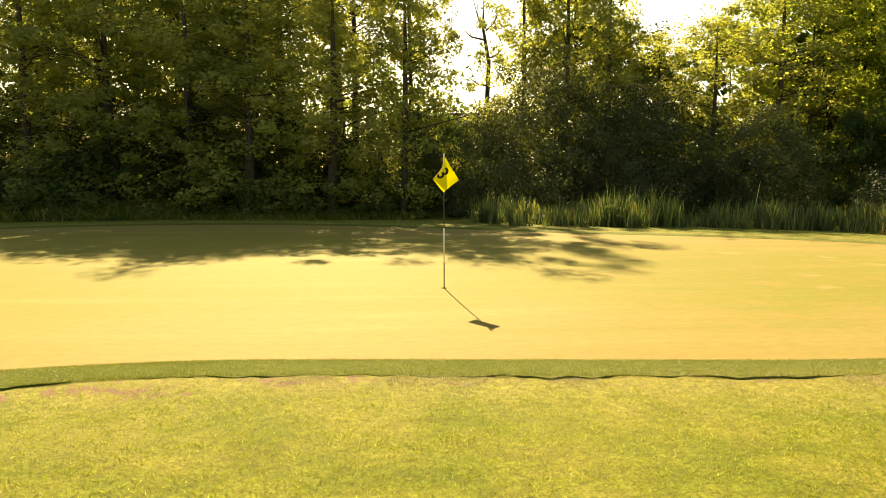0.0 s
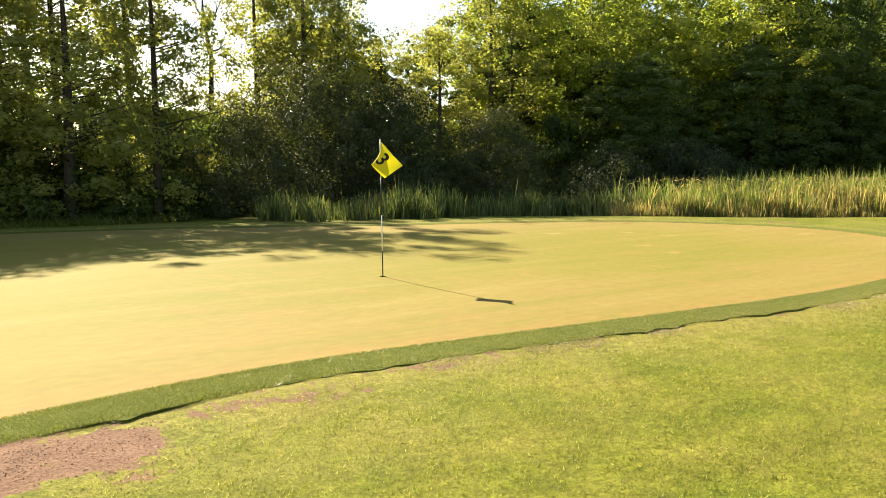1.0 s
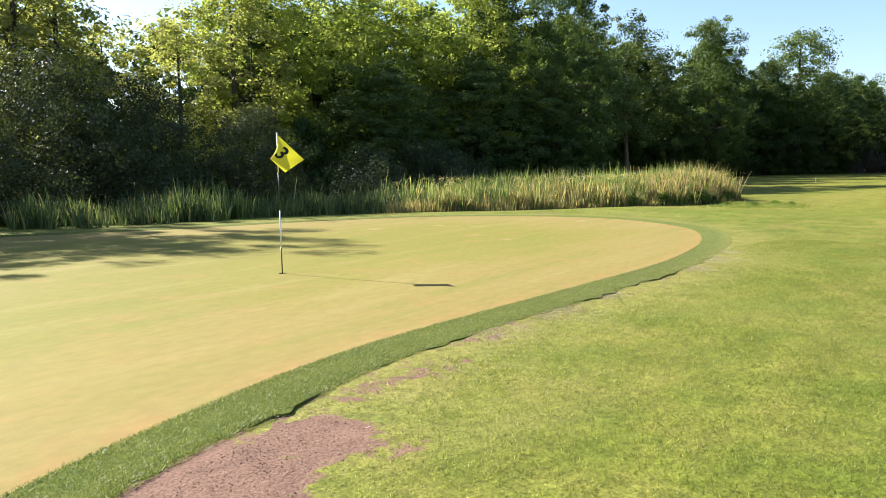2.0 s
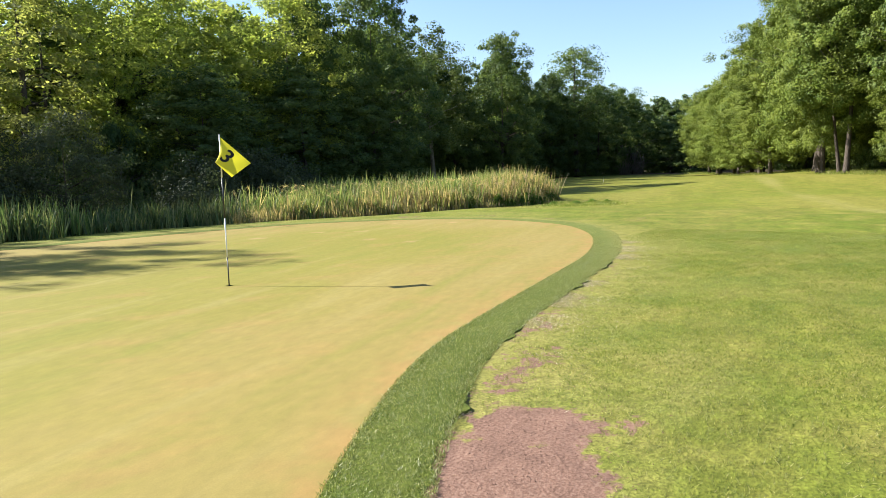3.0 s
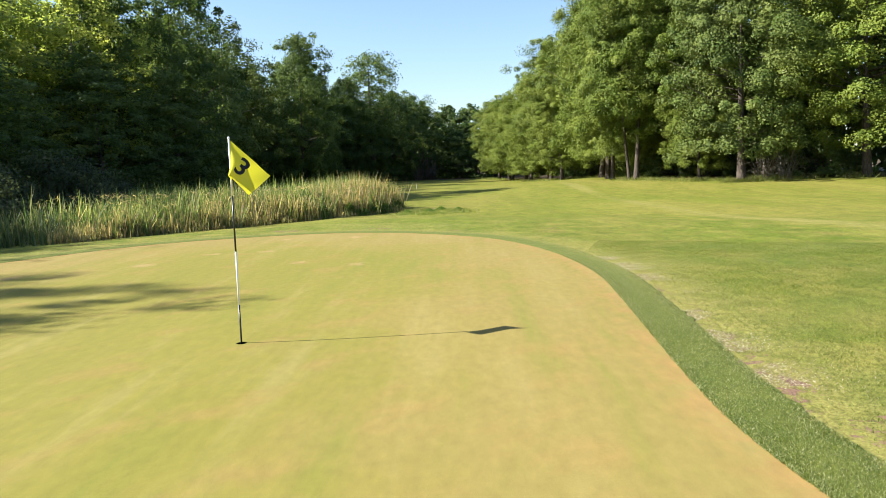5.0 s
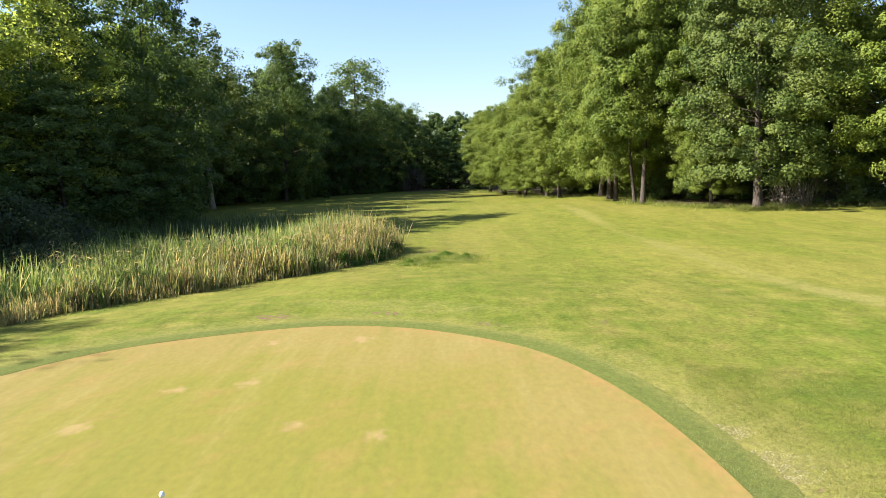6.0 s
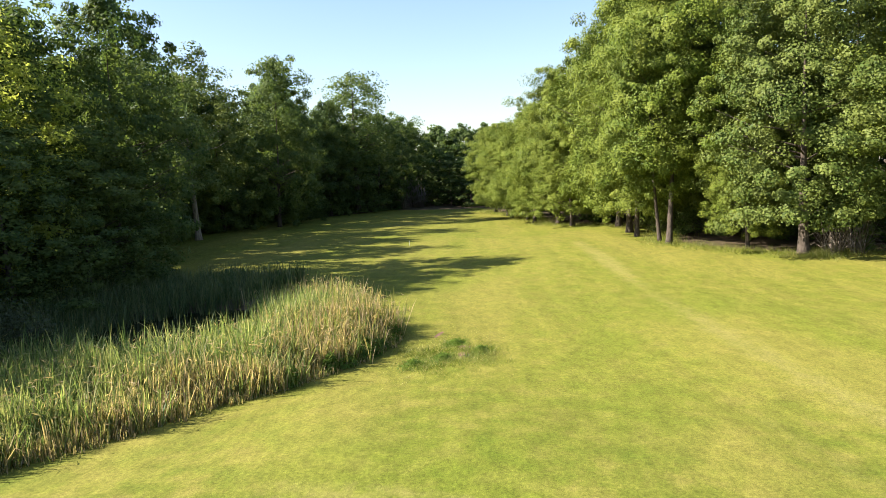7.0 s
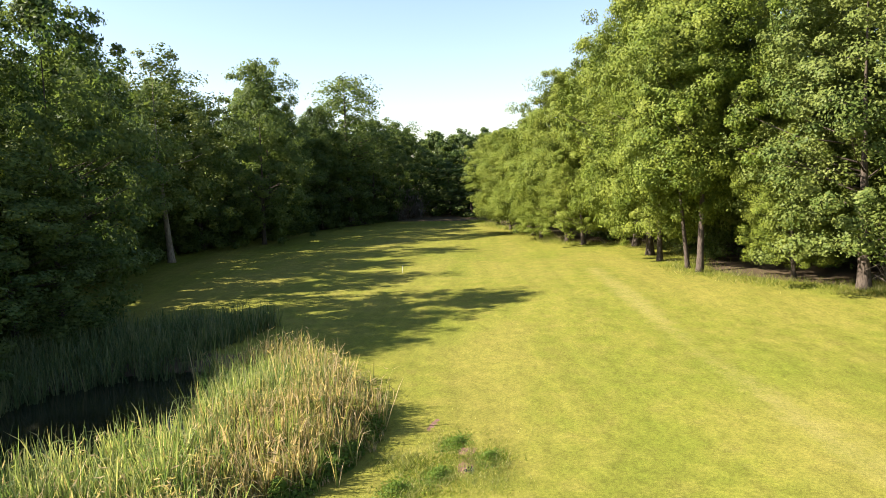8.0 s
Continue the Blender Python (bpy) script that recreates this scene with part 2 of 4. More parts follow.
GLASS = plain("dark_window_glass", (0.03, 0.035, 0.04), 0.1, 0.6)


# ---- building blocks ----
def mesh_of(name, verts, faces, mats, smooth=False):
    """A mesh from numpy arrays of places and of equal-sided faces."""
    verts, faces = np.asarray(verts, np.float32), np.asarray(faces, np.int32)
    me = bpy.data.meshes.new(name)
    n = faces.shape[1]
    me.vertices.add(len(verts))
    me.vertices.foreach_set("co", verts.ravel())
    me.loops.add(faces.size)
    me.loops.foreach_set("vertex_index", faces.ravel())
    me.polygons.add(len(faces))
    me.polygons.foreach_set("loop_start", np.arange(len(faces), dtype=np.int32) * n)
    me.polygons.foreach_set("use_smooth", np.full(len(faces), smooth))
    for m in mats if isinstance(mats, (list, tuple)) else [mats]:
        me.materials.append(m)
    me.update(calc_edges=True)
    return me


def part(name, data, mat, parent, label=""):
    """Links a bmesh or a mesh as one object under a thing."""
    if isinstance(data, bmesh.types.BMesh):
        me = bpy.data.meshes.new(name)
        data.to_mesh(me)
        data.free()
        me.materials.append(mat)
        data = me
    ob = new(name, data)
    ob.parent = parent
    return tagged(ob, label)


def tube(bm, points, radii, sides=7):
    """A tapered round limb through the points."""
    rings = []
    points = [Vector(p) for p in points]
    for i, (p, r) in enumerate(zip(points, radii)):
        d = (points[min(i + 1, len(points) - 1)] - points[max(i - 1, 0)]).normalized()
        side = d.orthogonal().normalized()
        up = d.cross(side)
        rings.append([bm.verts.new(p + (side * math.cos(a) + up * math.sin(a)) * r) for a in (math.tau * k / sides for k in range(sides))])
    for a, b in zip(rings, rings[1:]):
        for k in range(sides):
            f = bm.faces.new((a[k], a[(k + 1) % sides], b[(k + 1) % sides], b[k]))
            f.smooth = True
    bm.faces.new(rings[-1])
    bm.faces.new(rings[0][::-1])


def box(bm, x0, x1, y0, y1, z0, z1):
    bmesh.ops.create_cube(bm, size=1, matrix=Matrix.Translation(((x0 + x1) / 2, (y0 + y1) / 2, (z0 + z1) / 2)) @ Matrix.Diagonal((x1 - x0, y1 - y0, z1 - z0, 1)))


def unit(v):
    return v / np.maximum(np.linalg.norm(v, axis=1, keepdims=True), 1e-9)


def leaf_mesh(name, rng, at, normals, size, mat, slim=0.75, broad=False):
    """Pointed leaves or small sprays at the places given."""
    n = len(at)
    a = unit(np.cross(normals, rng.normal(size=(n, 3))))
    b = np.cross(normals, a)
    size = np.broadcast_to(size, n)[:, None] * rng.uniform(0.65, 1.35, (n, 1))
    droop = normals * size * rng.uniform(-0.12, 0.22, (n, 1))
    half = b * size * slim / 2
    if broad:
        v = np.stack([at - a * size / 2 - droop, at + half, at + a * size / 2 - droop, at - half], 1).reshape(-1, 3)
        return mesh_of(name, v, np.arange(n * 4).reshape(n, 4), mat)
    v = np.stack([at - a * size * 0.4 - half, at - a * size * 0.4 + half, at + a * size * 0.6 - droop], 1).reshape(-1, 3)
    return mesh_of(name, v, np.arange(n * 3).reshape(n, 3), mat)


def smooth_step(x, lo, hi):
    k = np.clip((np.asarray(x, float) - lo) / (hi - lo), 0, 1)
    return k * k * (3 - 2 * k)


def spline(points, per=8, closed=True):
    """A smooth curve through the points."""
    p = np.asarray(points, float)
    n = len(p)
    out = []
    for i in range(n if closed else n - 1):
        q = [p[(i + k) % n] if closed else p[min(max(i + k, 0), n - 1)] for k in (-1, 0, 1, 2)]
        for s in np.arange(per) / per:
            out.append(0.5 * (2 * q[1] + (q[2] - q[0]) * s + (2 * q[0] - 5 * q[1] + 4 * q[2] - q[3]) * s * s + (3 * q[1] - q[0] - 3 * q[2] + q[3]) * s**3))
    if not closed:
        out.append(p[-1])
    return np.array(out)


def distance_to(curve, p, closed=True):
    """The distance of places from a curve, in plan."""
    a = curve if closed else curve[:-1]
    b = np.roll(curve, -1, 0) if closed else curve[1:]
    best = np.full(len(p), 1e9)
    for u, w in zip(a, b):
        d = w - u
        k = np.clip(((p - u) @ d) / max(d @ d, 1e-9), 0, 1)
        best = np.minimum(best, np.linalg.norm(p - u - k[:, None] * d, axis=1))
    return best


def inside(curve, p):
    x, y = p[:, 0], p[:, 1]
    c = np.zeros(len(p), bool)
    for (x0, y0), (x1, y1) in zip(curve, np.roll(curve, -1, 0)):
        if y0 != y1:
            c ^= ((y0 > y) != (y1 > y)) & (x < (x1 - x0) * (y - y0) / (y1 - y0) + x0)
    return c


# ---- plan ----
PIN = np.array((0.0, 12.25))
GREEN_EDGE = spline([(-4.1, 5.94), (-2.5, 6.9), (-1.0, 7.55), (1.2, 8.14), (3.4, 8.7), (5.6, 9.34), (8.3, 10.6), (10.5, 12.25), (11.6, 13.9), (12.2, 16), (11.9, 18), (10.4, 20),
                     (8.3, 21.5), (4.2, 22.2), (1.1, 22.3), (-2.6, 22.9), (-6.5, 23.1), (-10.4, 22.6), (-13.8, 21.3), (-16.6, 19.3), (-18, 16), (-17, 11.5), (-13.5, 6.5), (-9, 3.8), (-6.2, 4.3)], 8)
POND = (27.8, 32.5, 4.5, 3.9)
REED_FRONT = spline([(-2.5, 25.4), (0, 24.9), (2.5, 24.8), (6, 25.6), (10, 27.0), (13.3, 27.4), (16, 26.2), (19.5, 24.9), (22, 23.6), (25, 22.9), (27.6, 22.8), (30.2, 24.0), (32.5, 26.4), (35, 28.8)], 6, False)
NORTH_WOOD = spline([(-30, 20), (-19, 25.5), (-9.4, 28.6), (-6, 33), (2, 37), (10, 39), (20, 41), (30, 42.5), (36, 46), (48.5, 55.5), (66, 61.5), (86, 63.5), (103, 58.5), (121, 56), (126, 48), (122, 43)], 6, False)
SOUTH_WOOD = spline([(53, -30), (53, 0.5), (52, 4.7), (57.7, 12.8), (70, 14), (79, 25), (88, 29), (103, 38), (112, 43)], 6, False)
TRAIL = spline([(14, 3.0), (22.7, 7.2), (33, 11), (45.3, 15.3), (60, 20)], 6, False)


def pond_reach(x, y):
    return np.sqrt(((x - POND[0]) / POND[2]) ** 2 + ((y - POND[1]) / POND[3]) ** 2)


def heights(p):
    """The height of the ground at places in plan."""
    p = np.asarray(p, float).reshape(-1, 2)
    x, y = p[:, 0], p[:, 1]
    d = distance_to(GREEN_EDGE, p)
    d = np.where(inside(GREEN_EDGE, p), -d, d)
    south = smooth_step(15.5 - y, 0, 5) * smooth_step(7.5 - x, 0, 3)
    z = np.where(d < 0.24, -0.06, 0.003 - (0.010 + 0.008 * (1 - smooth_step(d, 0.75, 1.5))) * south)
    crumble = np.sin(x * 2.3 + 1.7 * np.sin(y * 2.1)) * np.sin(x * 0.87 + 0.6) + 0.3 * np.sin(x * 17.0 + y * 9) * np.sin(x * 5.3)
    z = z + 0.014 * south * smooth_step(crumble, -0.45, 0.3) * (d > 0.24) * (1 - smooth_step(d, 0.9, 1.4))
    z = z - 0.3 * smooth_step(d, 1.5, 8) * np.maximum(smooth_step(y, 19, 24), smooth_step(x, 15, 24)) * (1 - 0.6 * smooth_step(x, 36, 55))
    z = z + 0.45 * smooth_step(x, 38, 58) * smooth_step(30 - y, 0, 14)
    z = z - 0.55 * smooth_step(1.7 - pond_reach(x, y), 0, 0.7)
    wave = np.sin(x * 0.21 + 1.3) * np.sin(y * 0.27) * 0.05 + np.sin(x * 0.9) * np.sin(y * 1.1 + x * 0.3) * 0.012
    return z + wave * smooth_step(d, 1.0, 5)


def height(x, y):
    return float(heights([(x, y)])[0])


# ---- ground ----
def steps(*runs):
    out = [np.arange(a, b, s) for a, b, s in runs]
    return np.concatenate([*out, [runs[-1][1]]])


def far_steps(start, end, sign):
    out, k = [], 1.5
    while start + sum(out) < end:
        out.append(k)
        k *= 1.35
    return sign * (start + np.cumsum(out))


def build_ground():
    gx = np.concatenate([far_steps(20, 2500, -1)[::-1], steps((-20, -6.5, 0.5), (-6.5, 14, 0.13), (14, 40, 0.4), (40, 130, 1.5)), far_steps(130, 2500, 1)])
    gy = np.concatenate([far_steps(6, 2500, -1)[::-1], steps((-6, 3, 0.6), (3, 9.6, 0.13), (9.6, 24, 0.2), (24, 32, 0.4), (32, 70, 1.2)), far_steps(70, 2500, 1)])
    X, Y = np.meshgrid(gx, gy)
    p = np.stack([X.ravel(), Y.ravel()], 1)
    z = heights(p)
    x, y = p[:, 0], p[:, 1]
    me_v = np.column_stack([p, z])
    w = len(gx)
    i, j = np.meshgrid(np.arange(w - 1), np.arange(len(gy) - 1))
    k = (j * w + i).ravel()
    me = mesh_of("ground", me_v, np.column_stack([k, k + 1, k + 1 + w, k + w]), GROUND, True)
    d = distance_to(GREEN_EDGE, p)
    spots = lambda *s: np.max([1 - smooth_step(np.hypot((x - a) / rx, (y - b) / ry), 0.45, 1.35) for a, b, rx, ry in s], 0)
    lip = smooth_step(10.2 - y, 0, 1.5) * (1 - smooth_step(d, 0.75, 1.15)) * smooth_step(x, -6, -3)
    soil = np.maximum(0.85 * spots((-3.3, 5.55, 0.85, 0.75), (-4.1, 5.0, 0.9, 0.7), (-2.5, 5.75, 0.5, 0.45)), 0.37 * lip)
    soil = np.maximum(soil, 0.53 * spots((-1.25, 6.48, 0.75, 0.28), (-0.3, 6.98, 0.55, 0.2), (0.5, 7.3, 0.4, 0.14), (-1.9, 6.3, 0.4, 0.22), (-2.2, 5.3, 0.35, 0.16), (27.3, 19.5, 0.9, 0.25)))
    soil = np.maximum(soil, 0.78 * spots((26.5, 19.35, 0.5, 0.32), (27.5, 19.7, 0.5, 0.18), (29.2, 21.2, 0.7, 0.2)))
    soil = np.maximum(soil, 0.5 * spots((12.9, 14.2, 0.3, 0.5), (12.6, 19.6, 0.5, 0.9), (13.6, 11.6, 0.35, 0.3), (13.6, 17, 0.3, 0.8), (26.4, 19.3, 0.7, 0.4)))
    dry = np.maximum((0.66 - 0.12 * smooth_step(x, 5, 11)) * (1 - smooth_step(d, 0.7, 3.0)), 0.5 * spots((-1.5, 5.6, 2.2, 1.0), (14.5, 17, 1.2, 4), (0.6, 24.4, 3.0, 0.35)))
    worn = 0.55 + 0.16 * np.sin(x * 0.31 + 2) * np.sin(x * 0.11)
    dry = np.maximum(dry, worn * (1 - smooth_step(distance_to(TRAIL, p, False), 0.0, 1.7)))
    dry = np.maximum(dry, 0.5 * worn * (1 - smooth_step(distance_to(TRAIL + (-1.5, 2.6), p, False), 0.1, 1.1)))
    dry = np.maximum(dry, 0.12 * smooth_step(x, 14, 34))
    north, southern = distance_to(NORTH_WOOD, p, False), distance_to(SOUTH_WOOD, p, False)
    edge_y = np.interp(x, NORTH_WOOD[:80, 0], NORTH_WOOD[:80, 1])
    mould = np.where((y > edge_y) & (x < 123), smooth_step(north, -0.5, 3), 0)
    deep = np.where(x > np.interp(y, SOUTH_WOOD[:, 1], SOUTH_WOOD[:, 0]), smooth_step(southern, -0.5, 2.5), 0)
    mould = np.maximum(np.maximum(mould, deep), smooth_step(1.9 - pond_reach(x, y), 0, 0.4))
    c = me.color_attributes.new("wear", "FLOAT_COLOR", "POINT")
    c.data.foreach_set("color", np.column_stack([soil, dry, mould, np.ones(len(p))]).astype(np.float32).ravel())
    tagged(new("ground", me), "mown grass fairway with dry and bare earthy patches", "grass", kind="structure")


def build_green():
    """The putting surface: rings from the cup out to the edge."""
    rel = GREEN_EDGE - PIN
    turn = np.unwrap(np.arctan2(rel[:, 1], rel[:, 0]))
    order = np.argsort(np.mod(turn, math.tau))
    ang = np.linspace(0, math.tau, 240, endpoint=False)
    far = np.interp(ang, np.mod(turn, math.tau)[order], np.hypot(*rel.T)[order], period=math.tau)
    v, n = [], 64
    for k in range(n):
        f = k / (n - 1)
        r = 0.054 + (far - 0.054) * f**1.4
        wave = 0.012 * np.sin(r * 0.8 + ang * 2) * f * (1 - f) * 4
        v.append(np.column_stack([PIN[0] + r * np.cos(ang), PIN[1] + r * np.sin(ang), wave]))
    m = len(ang)
    i, j = np.meshgrid(np.arange(m), np.arange(n - 1))
    faces = np.column_stack([(j * m + i).ravel(), ((j + 1) * m + i).ravel(), ((j + 1) * m + (i + 1) % m).ravel(), (j * m + (i + 1) % m).ravel()])
    me = mesh_of("putting_green", np.concatenate(v), faces, GREEN, True)
    p = np.concatenate(v)[:, :2]
    scars = [(5.1, 18.2, 0.45), (6.0, 13.9, 0.38), (7.0, 18.0, 0.4), (7.6, 17.0, 0.45), (10.3, 18.2, 0.4), (11.0, 16.4, 0.5), (6.0, 15.2, 0.35), (3.2, 19.6, 0.4)]
    scar = np.max([1 - smooth_step(np.hypot(p[:, 0] - a, (p[:, 1] - c) / 0.7) / r, 0.2, 1.2) for a, c, r in scars], 0)
    for key, value in (("edge", distance_to(GREEN_EDGE, p)), ("scar", scar)):
        me.attributes.new(key, "FLOAT", "POINT").data.foreach_set("value", value.astype(np.float32))
    tagged(new("putting_green", me), "smooth yellowish close-cut putting green", "putting green", kind="structure")


def edge_normals(curve):
    d = np.roll(curve, -1, 0) - np.roll(curve, 1, 0)
    d = d / np.linalg.norm(d, axis=1, keepdims=True)
    return np.column_stack([d[:, 1], -d[:, 0]])


def collar_width(p):
    return 0.54 + 0.16 * np.maximum(smooth_step(p[:, 0], 7, 12), smooth_step(p[:, 1], 15, 20))


def build_collar():
    fine = spline(GREEN_EDGE[::4], 30)
    out = edge_normals(fine)
    w = collar_width(fine)
    rng = np.random.default_rng(5)
    rag = np.convolve(rng.normal(0, 0.075, len(fine) + 16), np.hanning(11) / np.hanning(11).sum(), "same")[8:-8]
    rows = [(0.0, -0.03), (0.0, 0.004), (0.3, 0.009), (0.8, 0.009), (1.0, 0.004), (1.005, -0.008), (0.99, -0.07)]
    v = [np.column_stack([fine + out * (w * f + (rag * (1 - 0.75 * smooth_step(fine[:, 0], 5, 9)) if f > 0.7 else 0))[:, None], np.full(len(fine), z)]) for f, z in rows]
    m = len(fine)
    i, j = np.meshgrid(np.arange(m), np.arange(len(rows) - 1))
    faces = np.column_stack([(j * m + i).ravel(), ((j + 1) * m + i).ravel(), ((j + 1) * m + (i + 1) % m).ravel(), (j * m + (i + 1) % m).ravel()])
    me = mesh_of("green_collar", np.concatenate(v), faces, COLLAR)
    me.attributes.new("across", "FLOAT", "POINT").data.foreach_set("value", np.repeat([f for f, z in rows], m).astype(np.float32))
    tagged(new("green_collar", me), "darker longer-cut grass collar round the putting green", "grass collar", kind="structure")


def blades(name, rng, p, z, tall, wide, mat, label):
    """Short grass blades, one triangle each."""
    n = len(p)
    a = rng.uniform(0, math.tau, n)
    side = np.column_stack([np.cos(a), np.sin(a), np.zeros(n)]) * (wide * rng.uniform(0.6, 1.4, n))[:, None] / 2
    tip = np.column_stack([rng.normal(0, 0.8, (n, 2)), np.ones(n)]) * (tall * rng.uniform(0.5, 1.3, n))[:, None]
    base = np.column_stack([p, z])
    v = np.stack([base - side, base + side, base + tip], 1).reshape(-1, 3)
    ob = new(name, mesh_of(name, v, np.arange(3 * n).reshape(n, 3), mat))
    return tagged(ob, label, "grass", kind="stuff")


def build_grass():
    rng = np.random.default_rng(11)
    p = rng.uniform((-6.5, 2.2), (10.5, 9.9), (780000, 2))
    d = distance_to(GREEN_EDGE, p)
    soil = np.max([1 - smooth_step(np.hypot((p[:, 0] - a) / rx, (p[:, 1] - b) / ry), 0.6, 1.2) for a, b, rx, ry in ((-3.3, 5.55, 0.95, 0.8), (-4.1, 5.0, 0.95, 0.75), (-2.5, 5.75, 0.55, 0.5))], 0)
    clump = np.sin(p[:, 0] * 7 + np.sin(p[:, 1] * 5) * 2) * np.sin(p[:, 1] * 8 + np.sin(p[:, 0] * 4)) * 0.5 + 0.5
    tussock = np.sin(p[:, 0] * 23 + np.sin(p[:, 1] * 17) * 2) * np.sin(p[:, 1] * 26 + np.sin(p[:, 0] * 13) * 2) * 0.5 + 0.5
    near_lip = 1 - smooth_step(d, 0.62, 1.3)
    keep = ~inside(GREEN_EDGE, p) & (d > 0.6) & (rng.random(len(p)) > np.maximum(soil * 1.03, near_lip * (0.4 + 0.6 * clump))) & (rng.random(len(p)) < 0.3 + 0.4 * clump + 0.3 * tussock)
    p, tussock = p[keep], tussock[keep]
    blades("rough_grass", rng, p, heights(p) - 0.004, 0.014 + 0.012 * tussock, 0.0055, GRASS, "short tufted rough grass beside the green")
    fine = spline(GREEN_EDGE[::4], 60)
    out = edge_normals(fine)
    k = rng.integers(0, len(fine), 420000)
    across = rng.uniform(-0.03, 1.04, len(k))
    q = fine[k] + out[k] * (collar_width(fine[k]) * across)[:, None]
    near = (rng.random(len(q)) > np.maximum(0.75 * smooth_step(across, 0.45, 1.0) * smooth_step(q[:, 0], 2, 7), 0.97 * smooth_step(q[:, 0], 4, 10))) & (q[:, 0] > -5) & (q[:, 0] < 13) & (q[:, 1] < 15)
    pale = 0.15 + 0.85 * smooth_step(q[:, 0], -1, 7) > rng.random(len(q))
    for sel, mat, label in ((near & ~pale, GRASS_COLLAR, "dense dark grass of the collar"), (near & pale, GRASS_COLLAR_PALE, "paler thinning grass of the collar")):
        r = q[sel]
        blades("collar_grass", rng, r, np.full(len(r), 0.003), 0.017, 0.0055, mat, label)
    # dead clippings along the broken edge of the collar
    k = rng.integers(0, len(fine), 90000)
    w = fine[k] + out[k] * (collar_width(fine[k]) + rng.gamma(1.6, 0.13, len(k)))[:, None]
    patchy = np.sin(w[:, 0] * 3.1 + 1) * np.sin(w[:, 0] * 1.3 + w[:, 1] * 2.1)
    w = w[(w[:, 0] > -3) & (w[:, 0] < 7.5) & (w[:, 1] < 9.9) & (patchy > 0.15)]
    at = np.column_stack([w, heights(w) + rng.uniform(0.002, 0.016, len(w))])
    leaf_patch("dry_clippings", rng, at, unit(rng.normal(0, 0.5, at.shape) + (0, 0, 0.8)), 0.028, STRAW, "dead straw-coloured grass clippings along the collar edge", "clippings", 0.14)


# ---- trees ----
def crown_profile(kind, h):
    if kind == "broad":
        return np.clip(1 - np.abs(2 * h - 0.85) ** 2.4 / 1.32, 0, 1) ** 0.55 * np.clip((1 - h) * 4.5, 0.02, 1) ** 0.6
    if kind == "cone":
        return np.clip(1.02 - h, 0, 1) ** 0.62 * np.clip(h * 9 + 0.5, 0, 1)
    if kind == "top":
        return np.sin(np.pi * np.clip(0.04 + 0.95 * h, 0, 1) ** 1.1) ** 0.7
    return np.clip(1 - np.abs(2 * h - 0.9) ** 2.2 / 1.25, 0, 1) ** 0.6


